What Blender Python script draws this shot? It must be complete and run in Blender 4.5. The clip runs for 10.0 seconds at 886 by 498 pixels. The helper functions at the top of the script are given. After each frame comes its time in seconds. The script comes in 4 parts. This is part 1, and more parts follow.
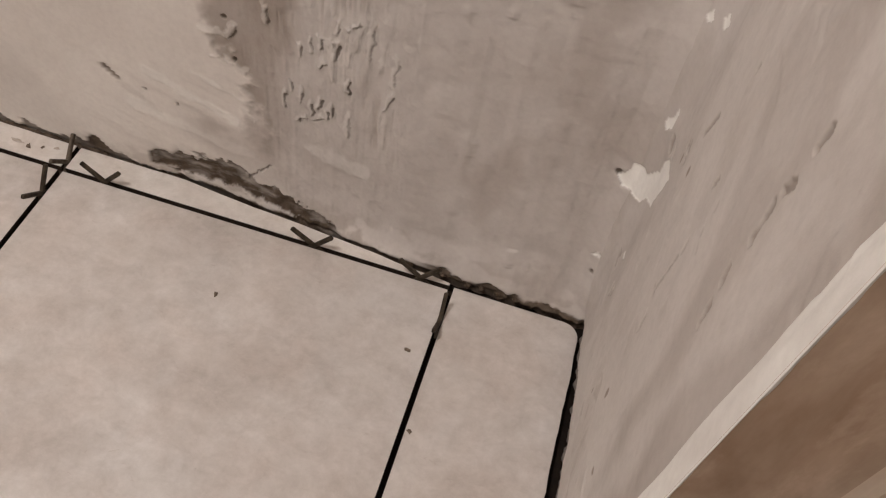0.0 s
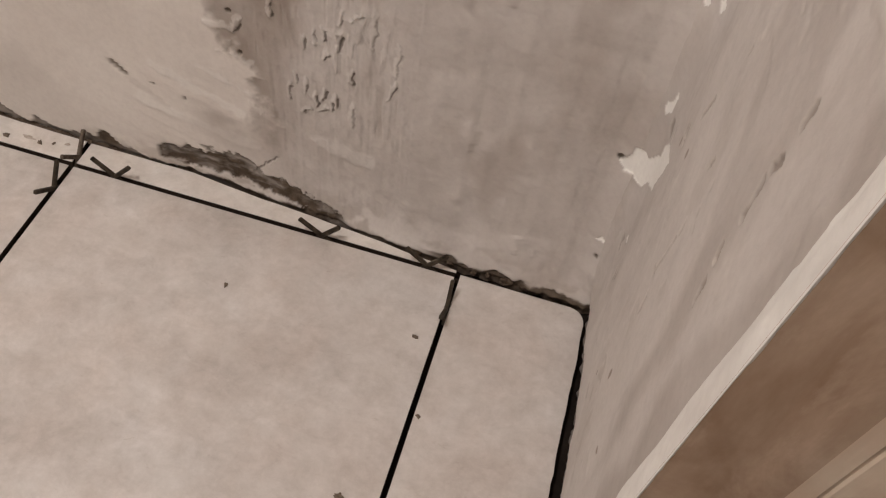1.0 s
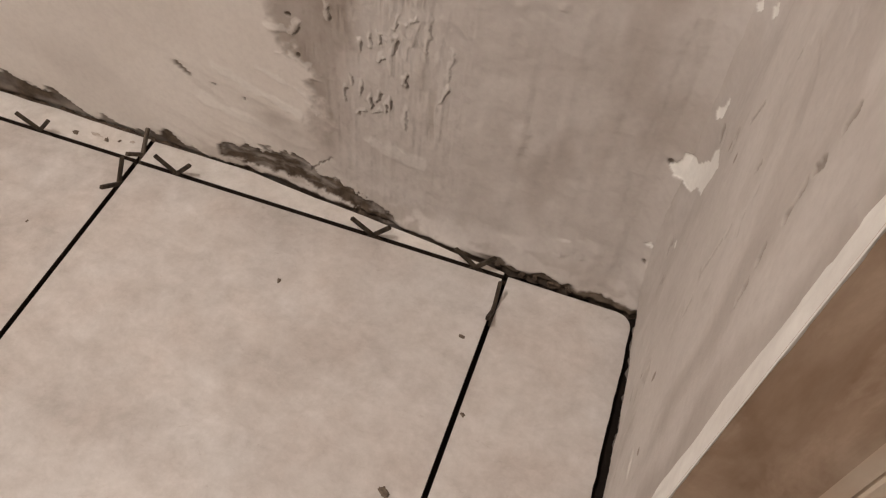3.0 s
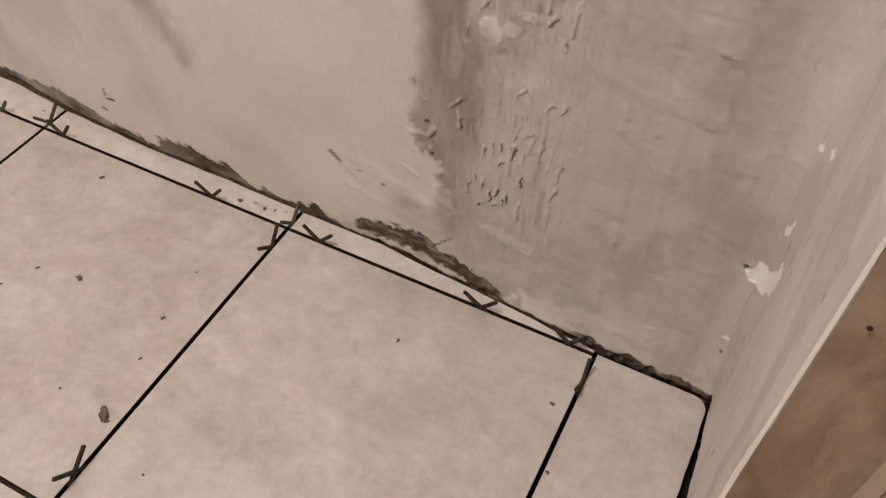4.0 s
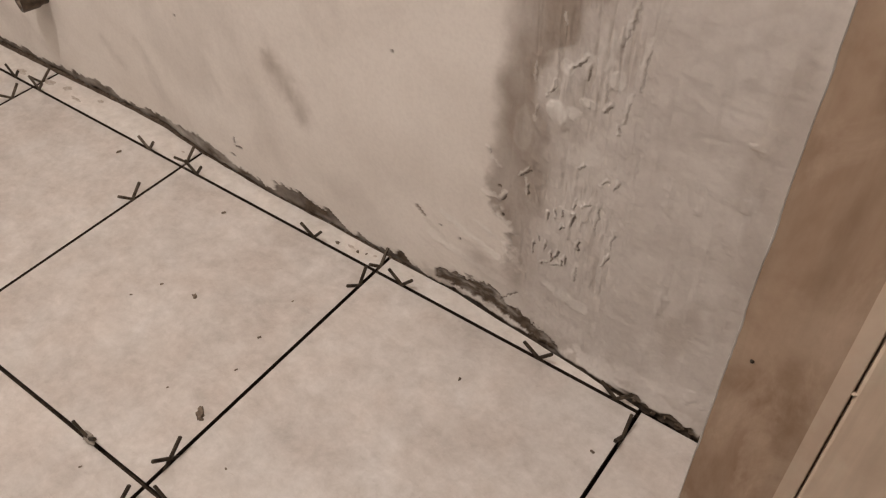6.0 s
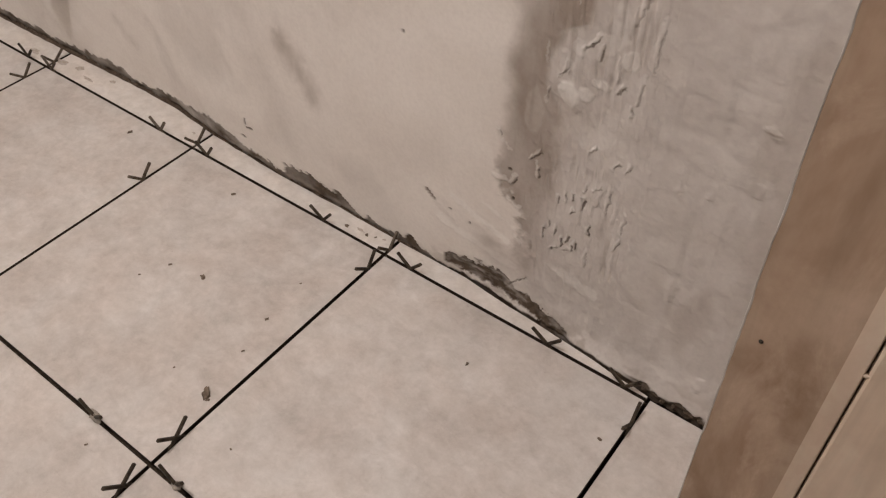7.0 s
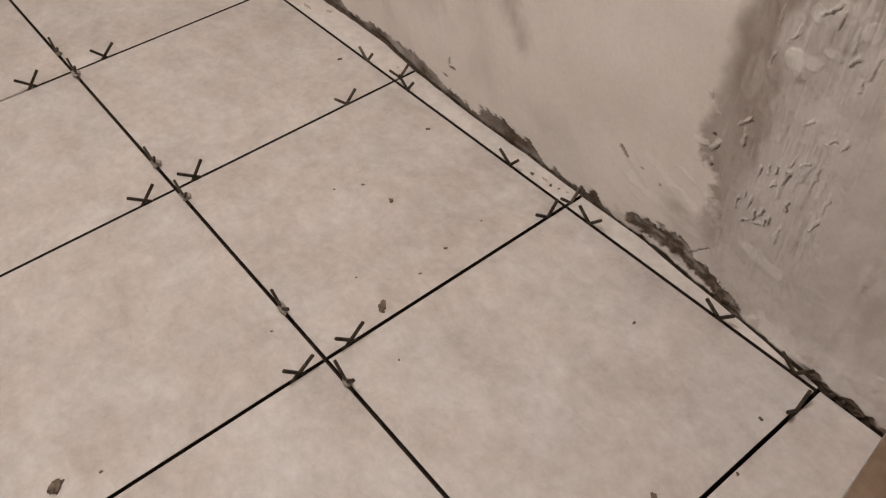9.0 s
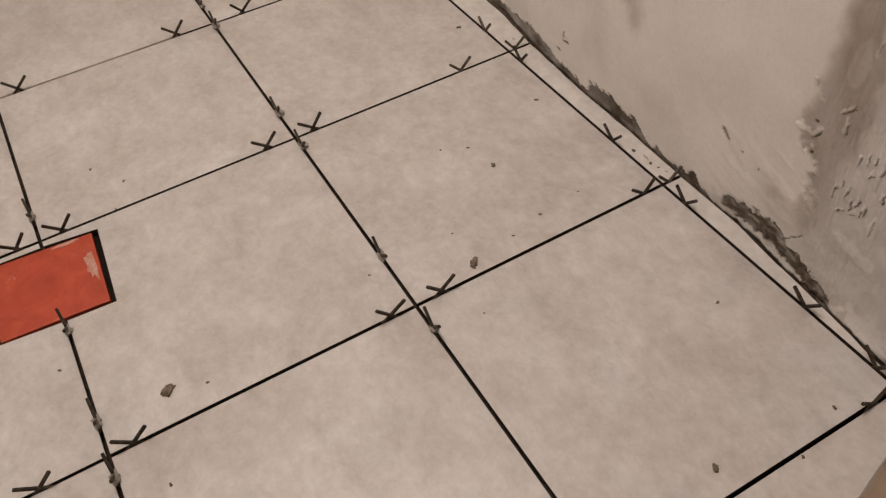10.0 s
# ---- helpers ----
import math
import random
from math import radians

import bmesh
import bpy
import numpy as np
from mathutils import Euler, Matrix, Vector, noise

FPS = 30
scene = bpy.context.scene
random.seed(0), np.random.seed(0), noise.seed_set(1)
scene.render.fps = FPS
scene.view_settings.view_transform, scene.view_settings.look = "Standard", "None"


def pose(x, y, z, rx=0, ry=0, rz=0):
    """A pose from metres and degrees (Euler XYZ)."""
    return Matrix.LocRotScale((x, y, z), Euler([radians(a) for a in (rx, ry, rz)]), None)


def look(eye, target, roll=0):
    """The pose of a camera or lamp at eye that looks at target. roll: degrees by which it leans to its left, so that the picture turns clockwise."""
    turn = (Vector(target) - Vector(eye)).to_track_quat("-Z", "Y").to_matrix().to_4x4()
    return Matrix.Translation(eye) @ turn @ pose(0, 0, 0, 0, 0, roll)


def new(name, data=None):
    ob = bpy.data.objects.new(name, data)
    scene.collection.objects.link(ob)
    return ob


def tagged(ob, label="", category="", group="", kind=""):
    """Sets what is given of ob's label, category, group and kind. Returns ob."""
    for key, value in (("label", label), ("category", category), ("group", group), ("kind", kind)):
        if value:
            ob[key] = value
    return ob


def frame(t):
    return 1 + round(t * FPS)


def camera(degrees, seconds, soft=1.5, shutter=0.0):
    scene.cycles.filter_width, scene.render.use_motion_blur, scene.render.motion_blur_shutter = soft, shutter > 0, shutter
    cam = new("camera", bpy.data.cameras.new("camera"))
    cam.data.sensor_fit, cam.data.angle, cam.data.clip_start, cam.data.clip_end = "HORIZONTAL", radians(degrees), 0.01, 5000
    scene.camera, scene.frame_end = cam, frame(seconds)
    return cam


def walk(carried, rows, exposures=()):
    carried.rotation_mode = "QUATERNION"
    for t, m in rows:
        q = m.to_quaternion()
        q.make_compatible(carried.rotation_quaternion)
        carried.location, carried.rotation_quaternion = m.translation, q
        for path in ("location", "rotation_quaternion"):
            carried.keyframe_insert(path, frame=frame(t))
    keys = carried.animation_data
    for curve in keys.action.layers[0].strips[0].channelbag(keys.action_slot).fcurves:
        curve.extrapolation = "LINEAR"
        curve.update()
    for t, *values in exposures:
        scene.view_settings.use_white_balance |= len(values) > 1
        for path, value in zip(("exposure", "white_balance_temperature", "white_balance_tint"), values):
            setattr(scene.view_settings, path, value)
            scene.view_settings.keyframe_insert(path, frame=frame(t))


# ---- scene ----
cam = camera(56.7, 10.0, soft=1.2)
PATH = [
    (0, (0.048, -0.491, 0.718), (-0.109, 0.704, -0.878), 10.9),
    (0.5, (0.052, -0.495, 0.723), (-0.106, 0.691, -0.88), 9.9),
    (1, (0.055, -0.499, 0.724), (-0.122, 0.674, -0.886), 9.1),
    (1.5, (0.059, -0.504, 0.732), (-0.182, 0.65, -0.884), 6.7),
    (2, (0.06, -0.506, 0.73), (-0.214, 0.638, -0.887), 6.0),
    (3.5, (0.061, -0.51, 0.731), (-0.247, 0.639, -0.877), 5.6),
    (3.7, (0.056, -0.523, 0.76), (-0.285, 0.632, -0.836), 5.1),
    (3.8, (0.064, -0.555, 0.787), (-0.361, 0.624, -0.773), 3.5),
    (3.9, (0.074, -0.565, 0.814), (-0.458, 0.604, -0.719), 1.4),
    (4, (0.081, -0.58, 0.846), (-0.501, 0.581, -0.675), 0.7),
    (4.2, (0.108, -0.586, 0.882), (-0.552, 0.575, -0.607), -0.2),
    (4.3, (0.114, -0.597, 0.892), (-0.58, 0.564, -0.582), -0.6),
    (4.5, (0.13, -0.616, 0.907), (-0.625, 0.543, -0.537), -1.0),
    (5, (0.162, -0.627, 0.921), (-0.649, 0.525, -0.498), -1.5),
    (5.5, (0.17, -0.634, 0.924), (-0.672, 0.504, -0.489), -1.9),
    (7, (0.177, -0.628, 0.909), (-0.705, 0.458, -0.521), -2.2),
    (7.5, (0.168, -0.631, 0.902), (-0.707, 0.442, -0.541), -2.2),
    (8, (0.174, -0.636, 0.906), (-0.744, 0.382, -0.55), -3.5),
    (8.2, (0.164, -0.648, 0.903), (-0.774, 0.345, -0.558), -3.3),
    (8.5, (0.17, -0.682, 0.894), (-0.86, 0.231, -0.557), -3.8),
    (8.7, (0.17, -0.688, 0.902), (-0.901, 0.152, -0.564), -4.5),
    (9, (0.177, -0.704, 0.901), (-0.926, 0.107, -0.557), -3.5),
    (9.2, (0.188, -0.709, 0.916), (-0.927, 0.069, -0.551), -3.4),
    (9.5, (0.215, -0.735, 0.912), (-0.932, 0.014, -0.544), -2.3),
    (9.7, (0.224, -0.709, 0.916), (-0.955, -0.046, -0.558), -4.4),
    (10, (0.239, -0.722, 0.924), (-0.981, -0.148, -0.553), -6.2),
]
walk(cam, [(t, look(eye, target, roll)) for t, eye, target, roll in PATH],
     exposures=[(0, -0.10, 6330, 10), (1.0, -0.10, 6390, 10), (2.0, -0.09, 6560, 10), (3.5, -0.08, 6560, 10), (4.5, -0.08, 6600, 10), (5.5, -0.08, 6600, 10), (7.0, -0.10, 6330, 10), (7.5, -0.11, 6220, 10), (8.0, -0.11, 6220, 10), (8.5, -0.14, 6290, 10), (9.0, -0.19, 6390, 10), (9.5, -0.22, 6490, 10), (10.0, -0.26, 6580, 10)])

# ---- light: one warm bulb under the ceiling, closed room ----
world = bpy.data.worlds.new("world")
scene.world = world
world.use_nodes = True
world.node_tree.nodes["Background"].inputs[0].default_value = (0.9, 0.8, 0.7, 1)
world.node_tree.nodes["Background"].inputs[1].default_value = 0.02
bulb_light = bpy.data.lights.new("bulb_light", "POINT")
bulb_light.energy, bulb_light.color, bulb_light.shadow_soft_size = 75.0, (1.0, 0.92, 0.885), 0.06
LAMP = (-0.72, -0.72, 2.33)
new("bulb_light", bulb_light).location = LAMP


# ---- materials ----
def nodes_of(name, rough=0.7, metal=0.0):
    mat = bpy.data.materials.new(name)
    mat.use_nodes = True
    nt = mat.node_tree
    bsdf = nt.nodes["Principled BSDF"]
    bsdf.inputs["Roughness"].default_value, bsdf.inputs["Metallic"].default_value = rough, metal
    return mat, nt, bsdf


def node(nt, kind, **values):
    n = nt.nodes.new(kind)
    for key, value in values.items():
        n.inputs[key].default_value = value
    return n


def noise_node(nt, vec, scale, detail=4.0, rough=0.55, distort=0.0):
    n = node(nt, "ShaderNodeTexNoise", Scale=scale, Detail=detail, Roughness=rough, Distortion=distort)
    nt.links.new(vec, n.inputs["Vector"])
    return n.outputs["Fac"]


def ramp(nt, fac, stops):
    n = nt.nodes.new("ShaderNodeValToRGB")
    el = n.color_ramp.elements
    for k, (at, col) in enumerate(stops):
        e = el[k] if k < 2 else el.new(at)
        e.position, e.color = at, (*col, 1)
    nt.links.new(fac, n.inputs["Fac"])
    return n.outputs["Color"]


def mix(nt, fac, a, b, mode="MIX"):
    n = nt.nodes.new("ShaderNodeMix")
    n.data_type, n.blend_type = "RGBA", mode
    for slot, v in ((0, fac), (6, a), (7, b)):
        if isinstance(v, (int, float)):
            n.inputs[slot].default_value = v
        elif isinstance(v, tuple):
            n.inputs[slot].default_value = (*v, 1)
        else:
            nt.links.new(v, n.inputs[slot])
    return n.outputs[2]


def bump(nt, bsdf, height, strength, distance):
    n = node(nt, "ShaderNodeBump", Strength=strength, Distance=distance)
    nt.links.new(height, n.inputs["Height"])
    nt.links.new(n.outputs["Normal"], bsdf.inputs["Normal"])


def coords(nt, scale=(1, 1, 1), spread=0.0):
    """Object coordinates, moved by the object's random number where pieces share a mesh."""
    tc = nt.nodes.new("ShaderNodeTexCoord")
    mp = node(nt, "ShaderNodeMapping", Scale=scale)
    out = tc.outputs["Object"]
    if spread:
        info = nt.nodes.new("ShaderNodeObjectInfo")
        mul = nt.nodes.new("ShaderNodeMath")
        mul.operation = "MULTIPLY"
        mul.inputs[1].default_value = spread
        nt.links.new(info.outputs["Random"], mul.inputs[0])
        add = nt.nodes.new("ShaderNodeVectorMath")
        nt.links.new(out, add.inputs[0])
        nt.links.new(mul.outputs[0], add.inputs[1])
        out = add.outputs[0]
    nt.links.new(out, mp.inputs["Vector"])
    return mp.outputs["Vector"]


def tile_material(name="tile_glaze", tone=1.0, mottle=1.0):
    """Matt beige glaze; the cut strips along the wall are paler and less mottled."""
    mat, nt, bsdf = nodes_of(name, 0.5)
    vec = coords(nt, spread=37.0)
    cloud = ramp(nt, noise_node(nt, vec, 8.0, 9.0, 0.66, 0.35), [(0.34, (0.475, 0.430, 0.390)), (0.66, (0.605, 0.566, 0.528))])
    fine = ramp(nt, noise_node(nt, vec, 75.0, 5.0, 0.7), [(0.3, (0.90, 0.89, 0.875)), (0.7, (1.05, 1.05, 1.05))])
    mid = ramp(nt, noise_node(nt, coords(nt, (1, 1.35, 1), 23.0), 27.0, 8.0, 0.72, 0.4), [(0.38, (0.89, 0.87, 0.85)), (0.62, (1.04, 1.035, 1.03))])
    warm = ramp(nt, noise_node(nt, coords(nt, (1, 1, 1), 51.0), 11.0, 5.0, 0.6, 0.3), [(0.35, (1.005, 0.985, 0.97)), (0.65, (0.985, 1.0, 1.01))])
    dash = ramp(nt, noise_node(nt, coords(nt, (1, 2.6, 1), 71.0), 60.0, 5.0, 0.7, 0.6), [(0.64, (1, 1, 1)), (0.74, (0.84, 0.81, 0.78))])
    mid = mix(nt, 1.0, mix(nt, 1.0, mid, warm, "MULTIPLY"), dash, "MULTIPLY")
    dust = ramp(nt, noise_node(nt, coords(nt, (1, 1.5, 1), 11.0), 14.0, 6.0, 0.7, 0.6), [(0.45, (0, 0, 0)), (0.8, (1, 1, 1))])
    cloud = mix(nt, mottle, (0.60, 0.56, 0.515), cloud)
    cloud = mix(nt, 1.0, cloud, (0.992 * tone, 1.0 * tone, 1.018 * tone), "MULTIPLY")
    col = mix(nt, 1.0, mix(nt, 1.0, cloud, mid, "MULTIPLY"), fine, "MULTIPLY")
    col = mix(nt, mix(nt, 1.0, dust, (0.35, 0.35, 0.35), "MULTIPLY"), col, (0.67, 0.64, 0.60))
    nt.links.new(col, bsdf.inputs["Base Color"])
    nt.links.new(ramp(nt, noise_node(nt, vec, 9.0, 5.0), [(0.3, (0.36,) * 3), (0.7, (0.54,) * 3)]), bsdf.inputs["Roughness"])
    bump(nt, bsdf, noise_node(nt, vec, 90.0, 4.0), 0.12, 0.001)
    return mat


def cement_material(name, dark, light, scale=45.0, depth=0.002, rough=0.9):
    mat, nt, bsdf = nodes_of(name, rough)
    bsdf.inputs["Specular IOR Level"].default_value = 0.15
    vec = coords(nt)
    col = ramp(nt, noise_node(nt, vec, scale, 6.0, 0.65), [(0.3, dark), (0.7, light)])
    nt.links.new(col, bsdf.inputs["Base Color"])
    bump(nt, bsdf, noise_node(nt, vec, scale * 3, 5.0, 0.7), 0.6, depth)
    return mat


def plaster_material():
    """Wall plaster. The mesh carries skim (pale skim coat), dark (bare mortar, scratches and holes, shade painted in
    trowel clefts), pale (fresh filler, lightened ridges).
    """
    mat, nt, bsdf = nodes_of("wall_plaster", 0.85)
    bsdf.inputs["Specular IOR Level"].default_value = 0.2
    vec = coords(nt)
    tall = coords(nt, (1, 1, 0.22))
    grey = ramp(nt, noise_node(nt, vec, 6.0, 7.0, 0.6, 0.5), [(0.3, (0.51, 0.468, 0.434)), (0.7, (0.63, 0.588, 0.552))])
    streak = ramp(nt, noise_node(nt, tall, 40.0, 5.0, 0.6, 0.3), [(0.3, (0.97, 0.968, 0.965)), (0.7, (1.015, 1.015, 1.02))])
    grey = mix(nt, 1.0, grey, streak, "MULTIPLY")
    skim = ramp(nt, noise_node(nt, vec, 9.0, 7.0, 0.6, 0.4), [(0.3, (0.70, 0.647, 0.598)), (0.65, (0.775, 0.727, 0.68))])
    mort = ramp(nt, noise_node(nt, vec, 70.0, 6.0, 0.7), [(0.3, (0.05, 0.035, 0.024)), (0.7, (0.135, 0.10, 0.073))])
    col = grey
    for attr, layer in (("skim", skim), ("wet", (0.335, 0.282, 0.24)), ("pale", (0.87, 0.85, 0.81)), ("dark", mort)):
        a = nt.nodes.new("ShaderNodeAttribute")
        a.attribute_name = attr
        col = mix(nt, a.outputs["Fac"], col, layer)
    speck = ramp(nt, noise_node(nt, vec, 170.0, 3.0, 0.6), [(0.25, (0.95, 0.945, 0.94)), (0.6, (1.02, 1.02, 1.015))])
    nt.links.new(mix(nt, 1.0, col, speck, "MULTIPLY"), bsdf.inputs["Base Color"])
    both = mix(nt, 0.25, noise_node(nt, vec, 110.0, 6.0, 0.7), noise_node(nt, tall, 60.0, 5.0, 0.6))
    bump(nt, bsdf, both, 0.30, 0.0014)
    return mat


def wood_material(name, dark, light, rough=0.55):
    mat, nt, bsdf = nodes_of(name, rough)
    grain = noise_node(nt, coords(nt, (1, 1, 0.07)), 60.0, 6.0, 0.6, 0.8)
    blotch = noise_node(nt, coords(nt, (1, 1, 0.6)), 16.0, 6.0, 0.6, 0.4)
    col = ramp(nt, blotch, [(0.3, dark), (0.72, light)])
    scuff = ramp(nt, noise_node(nt, coords(nt, (1, 1, 0.45)), 26.0, 6.0, 0.65, 0.5), [(0.52, (0, 0, 0)), (0.68, (0.4, 0.4, 0.4))])
    col = mix(nt, scuff, col, tuple(min(0.85, 1.05 * c + 0.06) for c in light))
    col = mix(nt, 1.0, col, ramp(nt, grain, [(0.3, (0.86, 0.85, 0.83)), (0.7, (1.06, 1.06, 1.06))]), "MULTIPLY")
    nt.links.new(col, bsdf.inputs["Base Color"])
    bump(nt, bsdf, grain, 0.15, 0.0008)
    return mat


def plain_material(name, a, b, scale=30.0, rough=0.6, metal=0.0, gloss=0.5):
    mat, nt, bsdf = nodes_of(name, rough, metal)
    bsdf.inputs["Specular IOR Level"].default_value = gloss
    vec = coords(nt, spread=5.0)
    nt.links.new(ramp(nt, noise_node(nt, vec, scale, 5.0, 0.6), [(0.35, a), (0.7, b)]), bsdf.inputs["Base Color"])
    bump(nt, bsdf, noise_node(nt, vec, scale * 4, 4.0), 0.3, 0.0008)
    return mat


def red_material():
    mat, nt, bsdf = nodes_of("red_plastic", 0.5)
    vec = coords(nt)
    red = ramp(nt, noise_node(nt, vec, 22.0, 6.0, 0.6, 0.6), [(0.3, (0.33, 0.036, 0.013)), (0.7, (0.48, 0.072, 0.028))])
    smear = ramp(nt, noise_node(nt, vec, 16.0, 7.0, 0.7, 0.8), [(0.62, (0, 0, 0)), (0.70, (0.7, 0.7, 0.7))])
    nt.links.new(mix(nt, smear, red, (0.5, 0.38, 0.32)), bsdf.inputs["Base Color"])
    bump(nt, bsdf, noise_node(nt, vec, 60.0), 0.2, 0.001)
    return mat


TILE = tile_material()
PALE_TILE = tile_material("pale_tile_glaze", 1.1, 0.0)
# body colour deepened by the shade of the open joints
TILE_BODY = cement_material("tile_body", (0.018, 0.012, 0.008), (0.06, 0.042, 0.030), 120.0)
PLASTER = plaster_material()
# dark mortar, taken near black for the shade deep between the tiles
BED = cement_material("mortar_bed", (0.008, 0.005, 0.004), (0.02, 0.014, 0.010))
MORTAR = cement_material("mortar", (0.10, 0.074, 0.053), (0.25, 0.195, 0.15), 160.0)
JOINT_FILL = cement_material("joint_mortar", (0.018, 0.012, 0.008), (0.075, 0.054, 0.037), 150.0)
FILM = cement_material("mortar_film", (0.33, 0.275, 0.225), (0.55, 0.49, 0.435), 140.0)
DARK_MORTAR = cement_material("dark_mortar", (0.05, 0.034, 0.024), (0.155, 0.116, 0.085), 130.0)
PALE_MORTAR = cement_material("pale_mortar", (0.22, 0.19, 0.16), (0.36, 0.32, 0.275), 120.0)
PAINT = cement_material("plain_wall_plaster", (0.46, 0.44, 0.41), (0.54, 0.52, 0.49), 5.0, 0.001)
WOOD = wood_material("brown_wood", (0.35, 0.230, 0.150), (0.72, 0.56, 0.43))
PALE_WOOD = wood_material("pale_wood", (0.66, 0.51, 0.39), (0.86, 0.71, 0.57))
SPACER = plain_material("grey_plastic", (0.024, 0.017, 0.011), (0.085, 0.065, 0.046), 90.0, 0.6, 0.0, 0.2)
DUSTY_SPACER = plain_material("dusty_plastic", (0.055, 0.042, 0.030), (0.19, 0.152, 0.118), 110.0, 0.75, 0.0, 0.2)
BRASS = plain_material("dull_metal", (0.045, 0.032, 0.022), (0.14, 0.10, 0.07), 60.0, 0.5, 0.5)
RED = red_material()
SMEAR = plain_material("mortar_smear", (0.42, 0.14, 0.085), (0.52, 0.36, 0.30), 70.0, 0.8)
STEEL = plain_material("rusty_steel", (0.03, 0.022, 0.016), (0.07, 0.05, 0.035), 90.0, 0.6, 0.4)
GLOW, gnt, gb = nodes_of("bulb_glass", 0.3)
gb.inputs["Emission Color"].default_value = (1.0, 0.84, 0.7, 1)
gb.inputs["Emission Strength"].default_value = 12.0
WHITE_PLASTIC = plain_material("white_plastic", (0.7, 0.69, 0.66), (0.78, 0.77, 0.74))


# ---- mesh helpers ----
def mesh_of(name, bm, material, smooth=False):
    me = bpy.data.meshes.new(name)
    bm.normal_update()
    bm.to_mesh(me)
    bm.free()
    me.materials.append(material)
    if smooth:
        me.polygons.foreach_set("use_smooth", [True] * len(me.polygons))
    return me


def tile_mesh(bm, glaze):
    """A tile: glazed top; raw body on its cut and moulded sides, darkened for the shade in the joints."""
    me = mesh_of("tile", bm, glaze)
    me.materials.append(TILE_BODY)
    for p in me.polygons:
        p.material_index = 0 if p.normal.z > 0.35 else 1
    return me


def part(name, bm, material, parent=None, label="", smooth=False):
    ob = new(name, mesh_of(name, bm, material, smooth))
    ob.parent = parent
    return tagged(ob, label)


def add_box(bm, x0, x1, y0, y1, z0, z1, bevel=0.0):
    m = Matrix.LocRotScale(((x0 + x1) / 2, (y0 + y1) / 2, (z0 + z1) / 2), None, (x1 - x0, y1 - y0, z1 - z0))
    made = bmesh.ops.create_cube(bm, size=1, matrix=m)
    if bevel:
        edges = list({e for v in made["verts"] for e in v.link_edges})
        bmesh.ops.bevel(bm, geom=edges, offset=bevel, segments=2, affect="EDGES", profile=0.6)


def box(x0, x1, y0, y1, z0, z1, bevel=0.0):
    bm = bmesh.new()
    add_box(bm, x0, x1, y0, y1, z0, z1, bevel)
    return bm


def slab(outline, z0, z1, bevel=0.0):
    """An upright prism over a plan outline (counter-clockwise), its top edges softened."""
    bm = bmesh.new()
    low = [bm.verts.new((x, y, z0)) for x, y in outline]
    high = [bm.verts.new((x, y, z1)) for x, y in outline]
    top = bm.faces.new(high)
    bm.faces.new(low[::-1])
    n = len(outline)
    for k in range(n):
        bm.faces.new((low[k], low[(k + 1) % n], high[(k + 1) % n], high[k]))
    if bevel:
        bmesh.ops.bevel(bm, geom=list(top.edges), offset=bevel, segments=2, affect="EDGES", profile=0.6)
    return bm


# ---- smooth random fields on a grid ----
def lattice(u, v, seed):
    r = np.random.RandomState(seed).rand(256, 256)
    iu, iv = np.floor(u).astype(int), np.floor(v).astype(int)
    fu, fv = u - iu, v - iv
    fu, fv = fu * fu * (3 - 2 * fu), fv * fv * (3 - 2 * fv)
    a, b = r[iu % 256, iv % 256], r[(iu + 1) % 256, iv % 256]
    c, d = r[iu % 256, (iv + 1) % 256], r[(iu + 1) % 256, (iv + 1) % 256]
    return (a * (1 - fu) + b * fu) * (1 - fv) + (c * (1 - fu) + d * fu) * fv - 0.5


def field(u, v, su, sv, seed, octaves=4, gain=0.5):
    """Noise about -0.5 to 0.5 with cells of su by sv metres."""
    total, amp = 0.0, 1.0
    for k in range(octaves):
        total = total + amp * lattice(u / su * 2 ** k + 17.3 * k, v / sv * 2 ** k + 9.1 * k, seed + k)
        amp *= gain
    return total


def smooth(a, b, x):
    t = np.clip((x - a) / (b - a), 0, 1)
    return t * t * (3 - 2 * t)


def blob(u, v, u0, v0, ru, rv, seed=3, rough=0.5):
    """1 inside an uneven blot, 0 outside."""
    d = np.sqrt(((u - u0) / ru) ** 2 + ((v - v0) / rv) ** 2)
    return smooth(1.15, 0.85, d + rough * field(u, v, ru * 0.9 + 0.002, rv * 0.9 + 0.002, seed, 3))


def stroke(u, v, u0, v0, u1, v1, w, seed=5, rough=0.6):
    """1 along an uneven stroke of half-width w."""
    du, dv = u1 - u0, v1 - v0
    t = np.clip(((u - u0) * du + (v - v0) * dv) / (du * du + dv * dv), 0, 1)
    d = np.hypot(u - u0 - t * du, v - v0 - t * dv) / w
    return smooth(1.2, 0.6, d + rough * field(u, v, 2.5 * w, 2.5 * w, seed, 3))


def soft_stroke(u, v, u0, v0, u1, v1, w, seed):
    """A blurred stain along a line, with a wandering outline."""
    u, v = u + 0.9 * w * field(u, v, 1.2 * w, 1.6 * w, seed, 4, 0.6), v + 0.9 * w * field(u, v, 1.2 * w, 1.6 * w, seed + 7, 4, 0.6)
    du, dv = u1 - u0, v1 - v0
    t = np.clip(((u - u0) * du + (v - v0) * dv) / (du * du + dv * dv), 0, 1)
    return np.exp(-1.7 * (((u - u0 - t * du) ** 2 + (v - v0 - t * dv) ** 2) / w ** 2))


